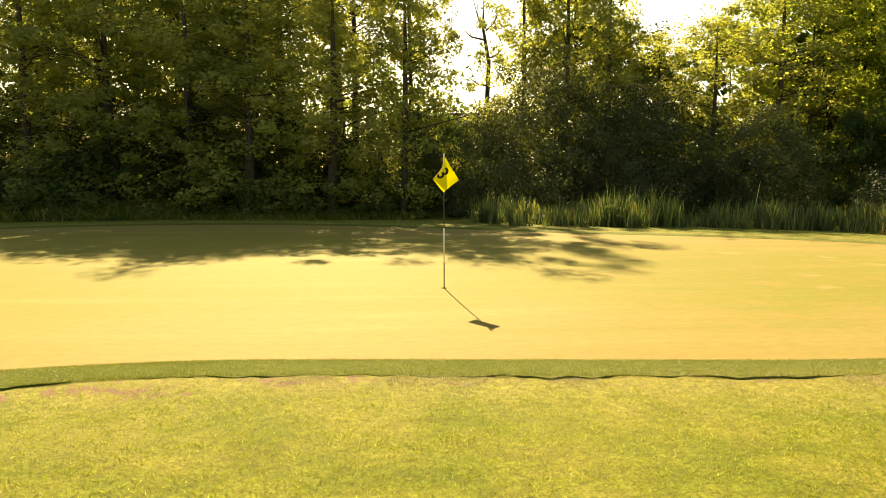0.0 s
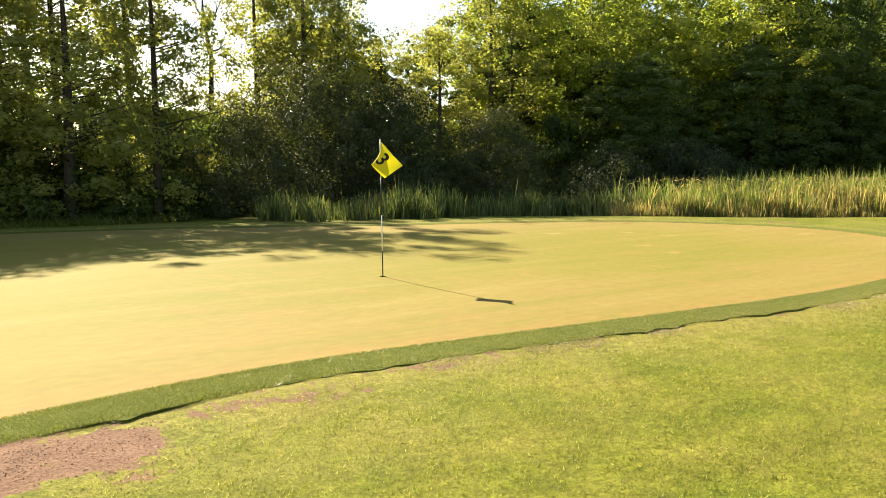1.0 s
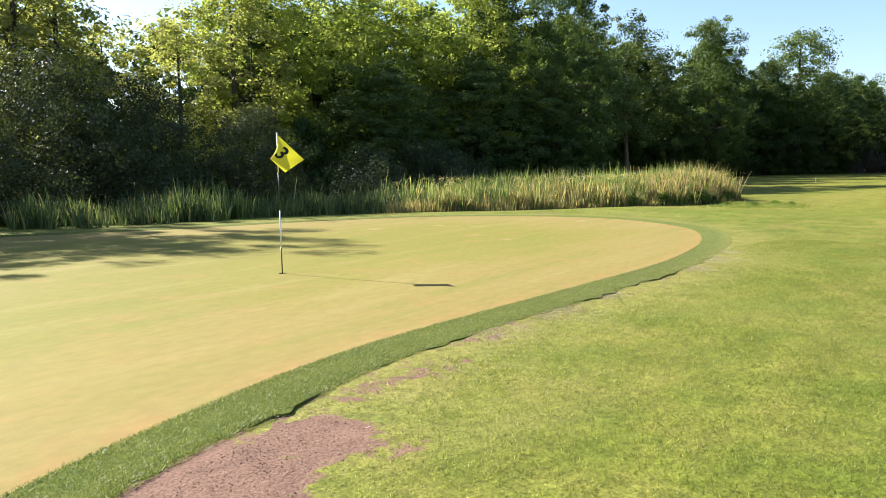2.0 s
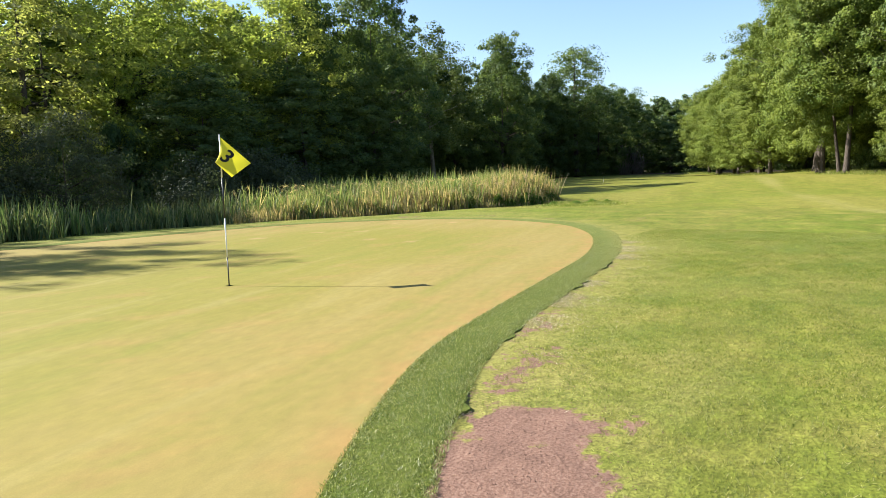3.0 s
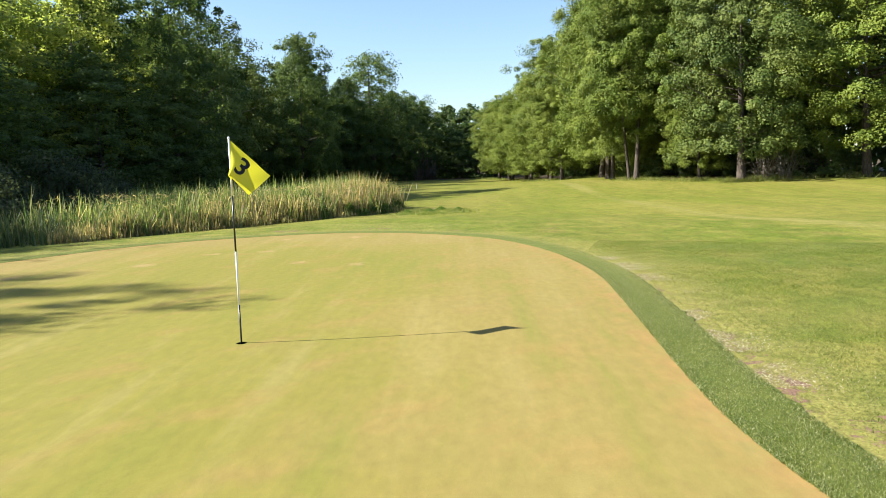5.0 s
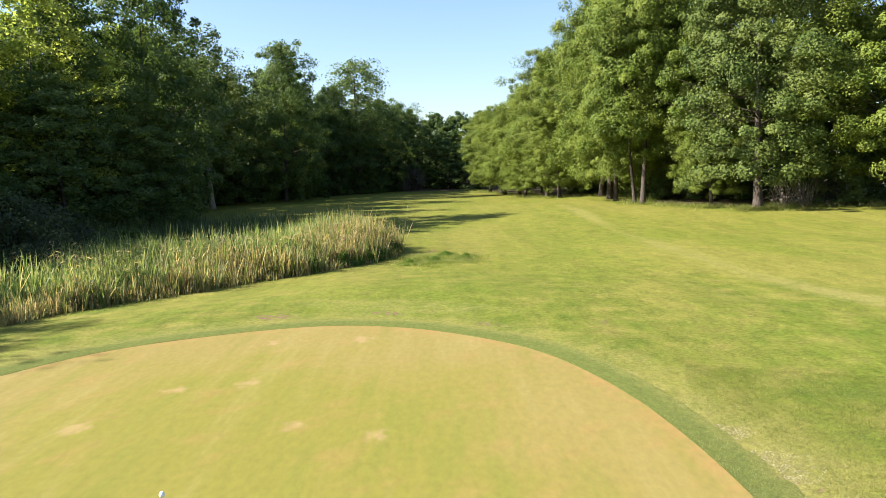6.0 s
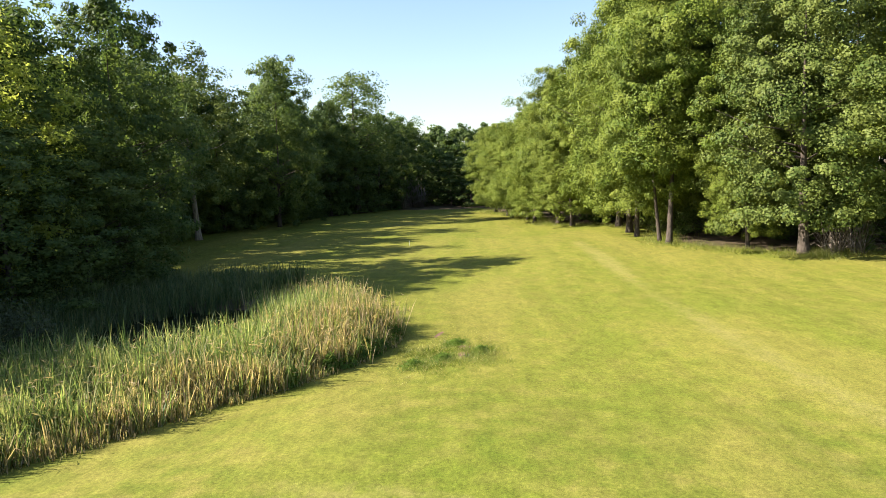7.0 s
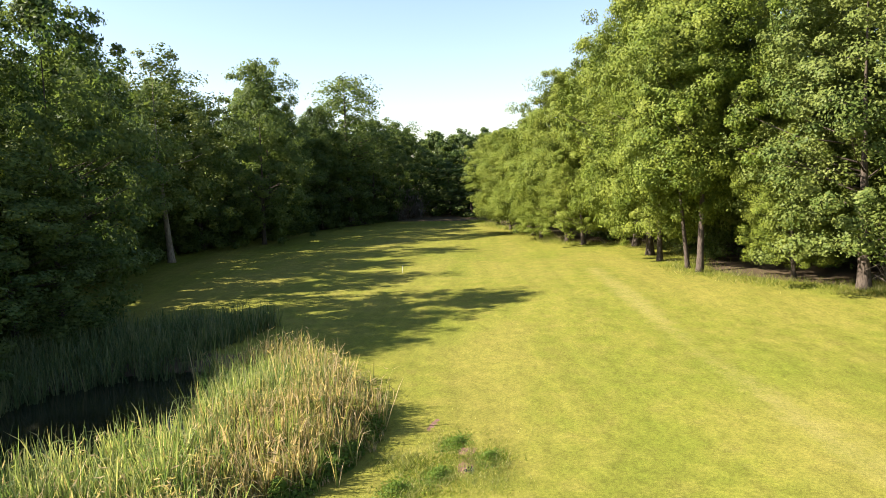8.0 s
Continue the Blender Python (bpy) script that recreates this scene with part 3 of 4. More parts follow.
def make_tree(seed, tall, reach, bare, kind, clumps, leaves, leaf, mat, bark, trunk_r, label, category="tree", name="tree", lean=0.0, puff=1.0):
    """A tapered trunk with limbs and a crown of leaf clumps; its foot is at the origin."""
    rng = np.random.default_rng(seed)
    thing = tagged(new(name), label, category)
    bm = bmesh.new()
    bend = rng.normal(0, 0.02 * tall, 2)
    spine = lambda h: Vector((bend[0] * math.sin(h * 2.5) + lean * h * tall, bend[1] * math.sin(h * 2.1), h * tall))
    hs = (0, 0.02, 0.06, 0.2, 0.4, 0.6, 0.8, 0.95)
    tube(bm, [spine(h) - Vector((0, 0, 0.15 if h == 0 else 0)) for h in hs], [trunk_r * r for r in ((1.55, 1.2, 1.0, 0.8, 0.42, 0.24, 0.11, 0.03) if kind == "broad" else (1.5, 1.15, 1.0, 0.86, 0.7, 0.5, 0.28, 0.06))], 9)
    foot = bare * tall
    along = lambda h: np.array([spine(foot / tall + k * (1 - foot / tall)) for k in h])
    # boughs stand out from the crown; most clumps gather on them, the rest fill it
    nb = max(10, clumps // 4)
    bh = np.clip((np.arange(nb) + rng.uniform(0, 1, nb)) / nb, 0.02, 0.94) ** 0.92
    ba = np.arange(nb) * 2.4 + rng.uniform(-0.5, 0.5, nb)
    br = reach * crown_profile(kind, bh) * rng.uniform(0.62, 1.0, nb)
    bough = along(bh) + np.column_stack([np.cos(ba) * br, np.sin(ba) * br, rng.normal(0, 0.2, nb) - 0.05 * br])
    on = rng.random(clumps) < 0.64
    pick = rng.integers(0, nb, clumps)
    h = np.where(on, bh[pick], rng.beta(1.2, 1.2, clumps))
    a = rng.uniform(0, math.tau, clumps)
    r = reach * crown_profile(kind, h) * np.sqrt(rng.uniform(0.15, 0.95, clumps))
    fill = along(h) + np.column_stack([np.cos(a) * r, np.sin(a) * r, rng.normal(0, 0.25, clumps) - 0.12 * r])
    spread = 0.24 * reach
    c = np.where(on[:, None], bough[pick] + np.clip(rng.normal(0, 1, (clumps, 3)), -1.6, 1.6) * (spread, spread, spread * 0.75), fill)
    r = np.where(on, br[pick], r)
    c[:, 2] = np.clip(c[:, 2], 0.3, tall * 1.02)
    for k in np.argsort(-r)[: min(22, clumps // 3)]:
        root = spine(max(0.08, (c[k][2] - 0.45 * r[k]) / tall))
        end = Vector(c[k])
        mid = root.lerp(end, 0.5) + Vector((0, 0, -0.06 * r[k])) + Vector(rng.normal(0, 0.12, 3))
        q = trunk_r * 0.19 * (1.1 - h[k])
        tube(bm, [root, mid, end], [q + 0.02, q * 0.6 + 0.012, 0.008], 5)
    part("trunk", bm, bark, thing)
    size = puff * (0.45 + 0.75 * rng.random(clumps) ** 1.3) * (0.65 + 0.07 * reach)
    per = rng.poisson(leaves, clumps)
    which = np.repeat(np.arange(clumps), per)
    d = unit(rng.normal(size=(len(which), 3)))
    d[:, 2] *= 0.8
    rad = rng.random(len(which)) ** 0.36
    at = c[which] + d * (size[which] * rad)[:, None]
    at[:, 2] -= 0.10 * (np.hypot(d[:, 0], d[:, 1]) * rad * size[which]) ** 1.5
    at[:, 2] = np.maximum(at[:, 2], 0.15 + 0.2 * rng.random(len(at)))
    axis = along(np.clip((at[:, 2] - foot) / max(tall - foot, 0.1), 0, 1)[::64]).repeat(64, 0)[: len(at)]
    away = unit((at - axis) * (1, 1, 0.2))
    normals = unit(d * 0.65 + away * 0.55 + np.array((0, 0, 0.3)) + rng.normal(0, 0.34, d.shape))
    part("crown", leaf_mesh("crown", rng, at, normals, leaf, mat), mat, thing)
    return thing


def plant(thing, x, y, tall=1.0, wide=None, turn=0.0, group="", label=""):
    wide = wide or tall
    m = Matrix.Translation((x, y, height(x, y) - 0.03)) @ Matrix.Rotation(turn, 4, "Z") @ Matrix.Diagonal((wide, wide, tall, 1))
    ob = copy_thing(thing, m)
    return tagged(ob, label, group=group)


def build_woods():
    rng = random.Random(3)
    maple = [make_tree(20 + k, 20, 5.3, 0.13, "broad", 430, 225, 0.155, LEAF_MAPLE, BARK, 0.28, "tall maple tree with dense bright green leaves at the fairway edge") for k in range(2)]
    tallest = make_tree(26, 20, 5.4, 0.27, "broad", 450, 225, 0.155, LEAF_MAPLE, BARK, 0.21, "tall maple with a clear trunk below its bright green crown")
    oak = [make_tree(30 + k, 20, 5.0, 0.12, "broad", 450, 225, 0.155, LEAF_OAK, BARK, 0.30, "tall oak tree with dense grey-green leaves at the wood edge") for k in range(2)]
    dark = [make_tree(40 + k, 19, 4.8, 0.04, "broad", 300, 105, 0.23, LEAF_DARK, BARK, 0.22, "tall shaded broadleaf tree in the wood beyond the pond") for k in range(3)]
    lit_wood = [make_tree(45 + k, 19, 4.7, 0.05, "broad", 250, 92, 0.20, LEAF_SUNLIT, BARK, 0.22, "tall broadleaf tree with leaves coloured lighter as if sunlit behind the pond") for k in range(2)]
    ash = make_tree(48, 19, 5.4, 0.22, "broad", 240, 75, 0.22, LEAF_OAK, BARK_PALE, 0.26, "tall ash tree with a pale trunk and an open olive-green crown")
    behind = [make_tree(35 + k, 20, 5.0, 0.08, "broad", 210, 62, 0.32, LEAF_OAK, BARK, 0.30, "tall oak tree standing deep in the sunny wood") for k in range(2)]
    alder = [make_tree(50 + k, 17, 3.2, 0.06, "slim", 165, 66, 0.20, LEAF_ALDER, BARK, 0.23, "slender alder tree with open backlit foliage") for k in range(3)]
    high = [make_tree(90 + k, 23, 3.9, 0.40, "top", 95, 75, 0.24, LEAF_ALDER, BARK, 0.24, "very tall alder with a high open crown beyond the green") for k in range(2)]
    low = [make_tree(60 + k, 16, 5.2, 0.03, "broad", 120, 60, 0.46, LEAF_DARK, BARK, 0.25, "distant broadleaf tree in the wood") for k in range(2)]
    lone = make_tree(71, 20, 3.7, 0.34, "slim", 330, 34, 0.26, LEAF_DARK, BARK, 0.3, "tall airy tree standing above the wood with open branches", puff=1.25)
    bush = [make_tree(80 + k, 3.2, 2.3, 0.0, "broad", 50, 74, 0.16, LEAF_DARK, BARK, 0.05, "leafy shrub at the foot of the wood", "shrub", "shrub") for k in range(2)]
    willow = make_tree(85, 3.0, 2.4, 0.0, "broad", 80, 130, 0.11, LEAF_WILLOW, BARK, 0.06, "low grey-green willow shrub beside the pond", "shrub", "willow_shrub")
    sallow = make_tree(86, 6.2, 3.4, 0.0, "broad", 210, 95, 0.115, LEAF_WILLOW, BARK, 0.10, "tall grey-green sallow bush at the foot of the wood", "shrub", "willow_shrub")
    originals = [sallow, tallest] + lit_wood + [ash] + behind + maple + oak + dark + alder + high + low + [lone] + bush + [willow]
    spin = lambda: rng.uniform(0, math.tau)

    # far side of the green: a belt of alders, thin in the middle
    for x, y, tall, wide in [(-33, 30, 15, 1.2), (-28, 27, 13, 1.2), (-23.5, 27.5, 13, 1.1), (-19.5, 28.5, 12.2, 1.15), (-16, 29, 11.8, 1.1), (-12.9, 28.5, 11.2, 1.0), (-9.6, 29.5, 10.9, 1.0), (-31, 37, 18, 1.3),
                             (-26, 35, 18, 1.3), (-21.5, 36, 18, 1.3), (-17.5, 35, 17, 1.2), (-19, 43, 18, 1.3), (-26, 44, 19, 1.3), (-40, 33, 17, 1.3), (-36, 44, 18, 1.4),
                             (-3.4, 44, 16, 0.95), (-1.0, 42, 15, 1.1), (1.6, 45, 16, 1.05), (-0.6, 47.5, 17, 1.1), (7, 43.7, 10.6, 0.85), (10.5, 45, 14, 1.1), (4.4, 50, 11, 0.9), (-37, 24, 15, 1.2), (-14.5, 32, 12.8, 1.0), (-6.8, 31, 12.3, 0.75)]:
        plant(rng.choice(alder), x, y, tall / 17, wide, spin(), "alder belt beyond the green")
    for x, y, tall, wide in [(-10, 42.8, 20.8, 0.75), (-14, 43.5, 20.2, 0.95), (-18, 41.5, 19.3, 1.1), (-22.5, 42, 20.0, 1.1), (-27.5, 40.5, 19.6, 1.1), (-16, 47, 22, 1.0), (-33, 38, 23, 1.1)]:
        plant(rng.choice(high), x, y, tall / 23, wide, spin(), "alder belt beyond the green")
    # The first three stand in shade, which the dark leaf colour carries.
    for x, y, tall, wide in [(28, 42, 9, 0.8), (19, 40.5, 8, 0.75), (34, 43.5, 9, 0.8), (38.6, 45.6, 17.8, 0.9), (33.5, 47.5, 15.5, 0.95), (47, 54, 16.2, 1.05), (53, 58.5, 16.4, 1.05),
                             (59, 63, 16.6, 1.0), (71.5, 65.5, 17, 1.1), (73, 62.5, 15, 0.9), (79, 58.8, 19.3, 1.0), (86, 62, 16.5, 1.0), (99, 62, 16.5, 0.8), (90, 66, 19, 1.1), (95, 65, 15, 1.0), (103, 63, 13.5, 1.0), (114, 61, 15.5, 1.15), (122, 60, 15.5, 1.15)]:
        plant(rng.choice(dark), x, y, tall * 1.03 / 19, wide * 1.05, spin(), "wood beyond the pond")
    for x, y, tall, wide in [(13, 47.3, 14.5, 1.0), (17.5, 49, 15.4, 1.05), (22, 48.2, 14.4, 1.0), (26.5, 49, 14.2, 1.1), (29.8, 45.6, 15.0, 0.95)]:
        plant(rng.choice(lit_wood), x, y, tall * 1.03 / 19, wide * 1.05, spin(), "wood beyond the pond")
    for x, y, tall, wide in [(-0.5, 51, 12, 0.8), (4, 53, 10, 0.8), (9, 53, 11.5, 0.9), (15, 52, 14, 1.1), (24, 53, 14, 1.1), (33, 55, 15.5, 1.1), (41, 58, 16.5, 1.1), (50, 66, 18, 1.2)]:
        plant(rng.choice(low), x, y, tall / 16, wide, spin(), "wood beyond the pond")
    plant(ash, 63.2, 58.6, 0.97, 1.15, 1.0, "wood beyond the pond")
    plant(lone, 105, 60.3, 1.09, 1.4, spin(), "wood beyond the pond")
    for x, y, tall in [(128, 60, 14.8), (134, 56, 14.6), (140, 53, 15), (146, 50, 15.2), (150, 45, 15), (154, 40, 15), (136, 65, 15), (126, 68, 16), (146, 60, 15), (158, 50, 16), (110, 70, 16), (96, 72, 19), (80, 74, 19), (64, 74, 18), (128, 52, 9), (150, 36, 15), (160, 34, 16), (124, 47, 8)]:
        plant(rng.choice(low), x, y, tall / 16, rng.uniform(1.0, 1.2), spin(), "far end of the fairway wood")

    # fairway edge on the sunny side
    for x, y, tall, wide in [(55.5, 7.6, 9, 0.5), (63.5, 15.4, 15, 0.7), (67, 16.2, 20, 1.0), (73, 17.6, 21.5, 1.05), (80, 24.6, 16.4, 0.9), (88, 29.6, 13.8, 0.75), (96, 34, 12.2, 0.7), (104, 37.6, 12.4, 0.7), (53.5, -4, 19, 1.1), (84, 28, 10, 0.7), (92, 32.5, 11, 0.8), (76, 22.5, 12, 0.75)]:
        plant(rng.choice(maple), x, y, tall / 20, wide, spin(), "maples along the fairway")
    plant(tallest, 57.8, 12.8, 0.98, 1.0, 2.0, "maples along the fairway")
    plant(tallest, 59.6, 13.5, 0.86, 0.7, 4.4, "maples along the fairway")
    for x, y, tall, wide in [(52.5, 4.6, 19.5, 1.05), (63, 7, 22, 1.1), (70, 11, 23, 1.1), ]:
        plant(rng.choice(oak), x, y, tall / 20, wide, spin(), "oaks behind the maples")
    for x, y, tall, wide in [(90, 21, 17.4, 0.9), (84, 14, 23, 1.1), (78, 15, 23, 1.1), (60, 0, 21, 1.1), (54, -12, 20, 1.1), (62, -8, 21, 1.1), (84, 22.5, 19.6, 0.75), (98, 28.5, 17.5, 0.6), (106, 32, 15, 0.8), (116, 36, 14.5, 0.8), (70, 2, 22, 1.2)]:
        plant(rng.choice(behind), x, y, tall / 20, wide, spin(), "oaks behind the maples")

    # undergrowth
    for k in range(0, len(NORTH_WOOD) - 8, 1):
        x, y = NORTH_WOOD[k]
        if -24 < x < 50 or (x < 118 and k % 2):
            plant(rng.choice(bush), x + rng.uniform(-1, 1), y + rng.uniform(1.0, 3.5), rng.uniform(0.6, 1.5) * (0.62 if x < 10 else 1), rng.uniform(0.8, 1.4), spin(), "undergrowth along the wood")
    for x, y, s in [(-7, 40, 1.5), (-5, 42, 1.4), (-9, 39, 1.6), (-2.5, 39.5, 1.3), (3, 40.5, 1.5), (-13, 33, 1.4), (-20, 33, 1.6), (-6, 52, 1.6), (64, 10, 1.0), (68, 12, 1.1), (61, 5, 0.9), (58, -3, 1.0), (73, 13, 1.2), (81, 20, 1.2), (56, -1, 1.1), (66, 5, 1.3)]:
        plant(rng.choice(bush), x, y, s, s, spin(), "undergrowth along the wood")
    for x, y, s in [(21, 36.5, 0.9), (18, 35.5, 1.0), (14.5, 34.5, 0.9)]:
        plant(willow, x, y, s, s * 1.1, spin(), "willow shrubs by the pond")
    # The first six are added dark bushes, standing in for shade behind the alders.
    for x, y, s in [(-17, 31.5, 0.8), (-21.5, 30.5, 0.85), (-13.2, 32, 0.75), (-26, 30, 0.9), (-30, 29, 0.9), (-9.5, 33, 0.65), (-0.6, 33.5, 1.0), (3.2, 35, 0.9), (-3.4, 33, 0.75), (8.5, 36, 0.75)]:
        plant(sallow, x, y, s, s, spin(), "sallow bushes at the foot of the wood")
    for ob in originals:
        for o in (*ob.children_recursive, ob):
            bpy.data.objects.remove(o)


# ---- reeds and pond ----
def reed_mesh(name, rng, p, z, tall, mat, wide=0.036, blades_per=4):
    n = len(p) * blades_per
    p, z, tall = (np.repeat(v, blades_per, 0) for v in (p, z, tall))
    a = rng.uniform(0, math.tau, n)
    lean = np.clip(np.repeat(rng.normal(0, 0.09, (len(p) // blades_per, 2)), blades_per, 0) + rng.normal(0, 0.10, (n, 2)), -0.26, 0.26)
    out = np.column_stack([np.cos(a), np.sin(a)])
    side = np.column_stack([-out[:, 1], out[:, 0]])
    tall = np.minimum(tall, 2.1) * rng.uniform(0.4, 1.1, n)
    bow = tall * np.where(rng.random(n) < 0.3, rng.uniform(0.25, 0.65, n), np.abs(rng.normal(0.05, 0.08, n)))
    w = wide * rng.uniform(0.6, 1.3, n)
    v = []
    for f, g in ((0, 1.0), (0.4, 0.95), (0.75, 0.6)):
        mid = p + out * (0.03 + bow * f**2)[:, None] + lean * (tall * f)[:, None]
        for s in (-1, 1):
            v.append(np.column_stack([mid + side * (s * w * g / 2)[:, None], z + tall * f]))
    v.append(np.column_stack([p + out * (0.03 + bow * 1.15)[:, None] + lean * tall[:, None], z + tall * (1 - 0.6 * (bow / tall))]))
    v = np.stack(v, 1).reshape(-1, 3)
    b = np.arange(n)[:, None] * 7
    f = np.concatenate([b + np.array(t) for t in ((0, 1, 3), (0, 3, 2), (2, 3, 5), (2, 5, 4), (4, 5, 6))])
    return mesh_of(name, v, f, mat)


def build_reeds():
    rng = np.random.default_rng(21)
    front = spline(REED_FRONT[::2], 20, False)
    d = np.gradient(front, axis=0)
    d = d / np.linalg.norm(d, axis=1, keepdims=True)
    inward = np.column_stack([-d[:, 1], d[:, 0]])
    k = rng.integers(0, len(front), 19000)
    deep = 4.3 + 2.2 * smooth_step(front[k, 0], 29, 34)
    q = rng.random(len(k)) ** 1.15
    p = front[k] + inward[k] * (q * deep + 0.35 * np.sin(front[k, 0] * 1.7))[:, None] + rng.normal(0, 0.25, (len(k), 2))
    p = p[(pond_reach(p[:, 0], p[:, 1]) > 0.95)]
    west = rng.normal((19.5, 30.2), (1.6, 1.5), (1500, 2))
    p = np.concatenate([p, west[pond_reach(west[:, 0], west[:, 1]) > 1.0]])
    clump = np.sin(p[:, 0] * 1.9) * np.sin(p[:, 1] * 2.3 + p[:, 0]) * 0.5 + 0.5
    p = p[rng.random(len(p)) < np.where(p[:, 0] < 14, clump**2.6, 0.2 + 0.8 * clump)]
    tall = 1.6 + 0.15 * np.sin(p[:, 0] * 0.7) + 0.2 * np.sin(p[:, 0] * 2.9 + p[:, 1] * 2) + 0.14 * np.sin(p[:, 0] * 5.7 + 1) * np.sin(p[:, 1] * 4.1) + rng.normal(0, 0.24, len(p)) - 0.65 * smooth_step(14 - p[:, 0], 0, 5) * (0.5 + 0.5 * np.sin(p[:, 0] * 1.3 + 1))
    tall = tall * (1 - 0.17 * smooth_step(24 - p[:, 0], 0, 3)) * (0.78 + 0.22 * smooth_step(distance_to(REED_FRONT, p, False), 0.0, 1.3))
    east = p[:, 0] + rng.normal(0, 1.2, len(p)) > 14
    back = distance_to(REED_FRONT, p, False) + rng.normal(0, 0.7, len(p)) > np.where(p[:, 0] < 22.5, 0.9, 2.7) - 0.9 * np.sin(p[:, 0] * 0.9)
    # Clumps by the wood that take the lighter colour in place of sunlight.
    lit_toned = ~east & (np.sin(p[:, 0] * 1.15 + 0.5) * np.sin(p[:, 0] * 0.43 + p[:, 1] * 0.6) > 0.6) & (rng.random(len(p)) < 0.5)
    tall = np.where(lit_toned, tall * 1.12, tall * np.where(east, np.where(back, 1.1, 1), 0.86))
    for sel, mat, label in ((lit_toned, REED_LIT, "clumps of cattail leaves coloured lighter as if sunlit at the foot of the wood"), (east & back, REED_LIT, "tall fresh green cattail reeds by the pond"), (east & ~back, REED, "dense bed of green and straw-coloured cattail reeds by the pond"), (~east & ~lit_toned, REED_SHADE, "green cattail reeds coloured darker as if shaded along the foot of the wood")):
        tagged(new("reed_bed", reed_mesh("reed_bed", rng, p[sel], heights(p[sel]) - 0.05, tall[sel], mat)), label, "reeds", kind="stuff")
    k = rng.integers(0, len(front), 5200)
    k = k[front[k, 0] > 11]
    out = rng.beta(1.3, 1.6, len(k))
    w = front[k] - inward[k] * (out * 0.95 - 0.35)[:, None] + rng.normal(0, 0.08, (len(k), 2))
    tagged(new("reed_fringe", reed_mesh("reed_fringe", rng, w, heights(w) - 0.03, (0.85 - 0.62 * out) * rng.uniform(0.6, 1.3, len(k)), REED, 0.022)), "short dry grass and young reeds fringing the reed bed", "reeds", kind="stuff")
    bits = p[east][rng.integers(0, int(east.sum()), 7000)] + rng.normal(0, 0.2, (7000, 2))
    at = np.column_stack([bits, heights(bits) + rng.uniform(0.3, 1.5, len(bits))])
    leaf_patch("reed_litter", rng, at, unit(rng.normal(0, 1, at.shape)), 0.24, REED, "broken reed leaves caught among the stems", "reeds", 0.12)
    q = rng.uniform((12, 30), (43, 47), (12000, 2))
    r = pond_reach(q[:, 0], q[:, 1])
    q = q[(r > 1.0) & (r < 2.9) & (q[:, 1] > 33.5) & (q[:, 0] > 14) & (q[:, 1] < 46 - 0.012 * (q[:, 0] - 30) ** 2)]
    tagged(new("reed_bed", reed_mesh("reed_bed", rng, q, heights(q) - 0.05, 1.45 + rng.normal(0, 0.15, len(q)), REED_SHADE)), "reeds coloured darker as if shaded on the far bank of the pond", "reeds", kind="stuff")
    ang = np.linspace(0, math.tau, 64, endpoint=False)
    v = np.column_stack([POND[0] + POND[2] * 1.3 * np.cos(ang), POND[1] + POND[3] * 1.3 * np.sin(ang), np.full(64, -0.62)])
    bm = bmesh.new()
    bm.faces.new([bm.verts.new(c) for c in v])
    me = bpy.data.meshes.new("pond_water")
    bm.to_mesh(me)
    bm.free()
    me.materials.append(WATER)
    tagged(new("pond_water", me), "still dark pond water among the reeds", "pond", kind="structure")


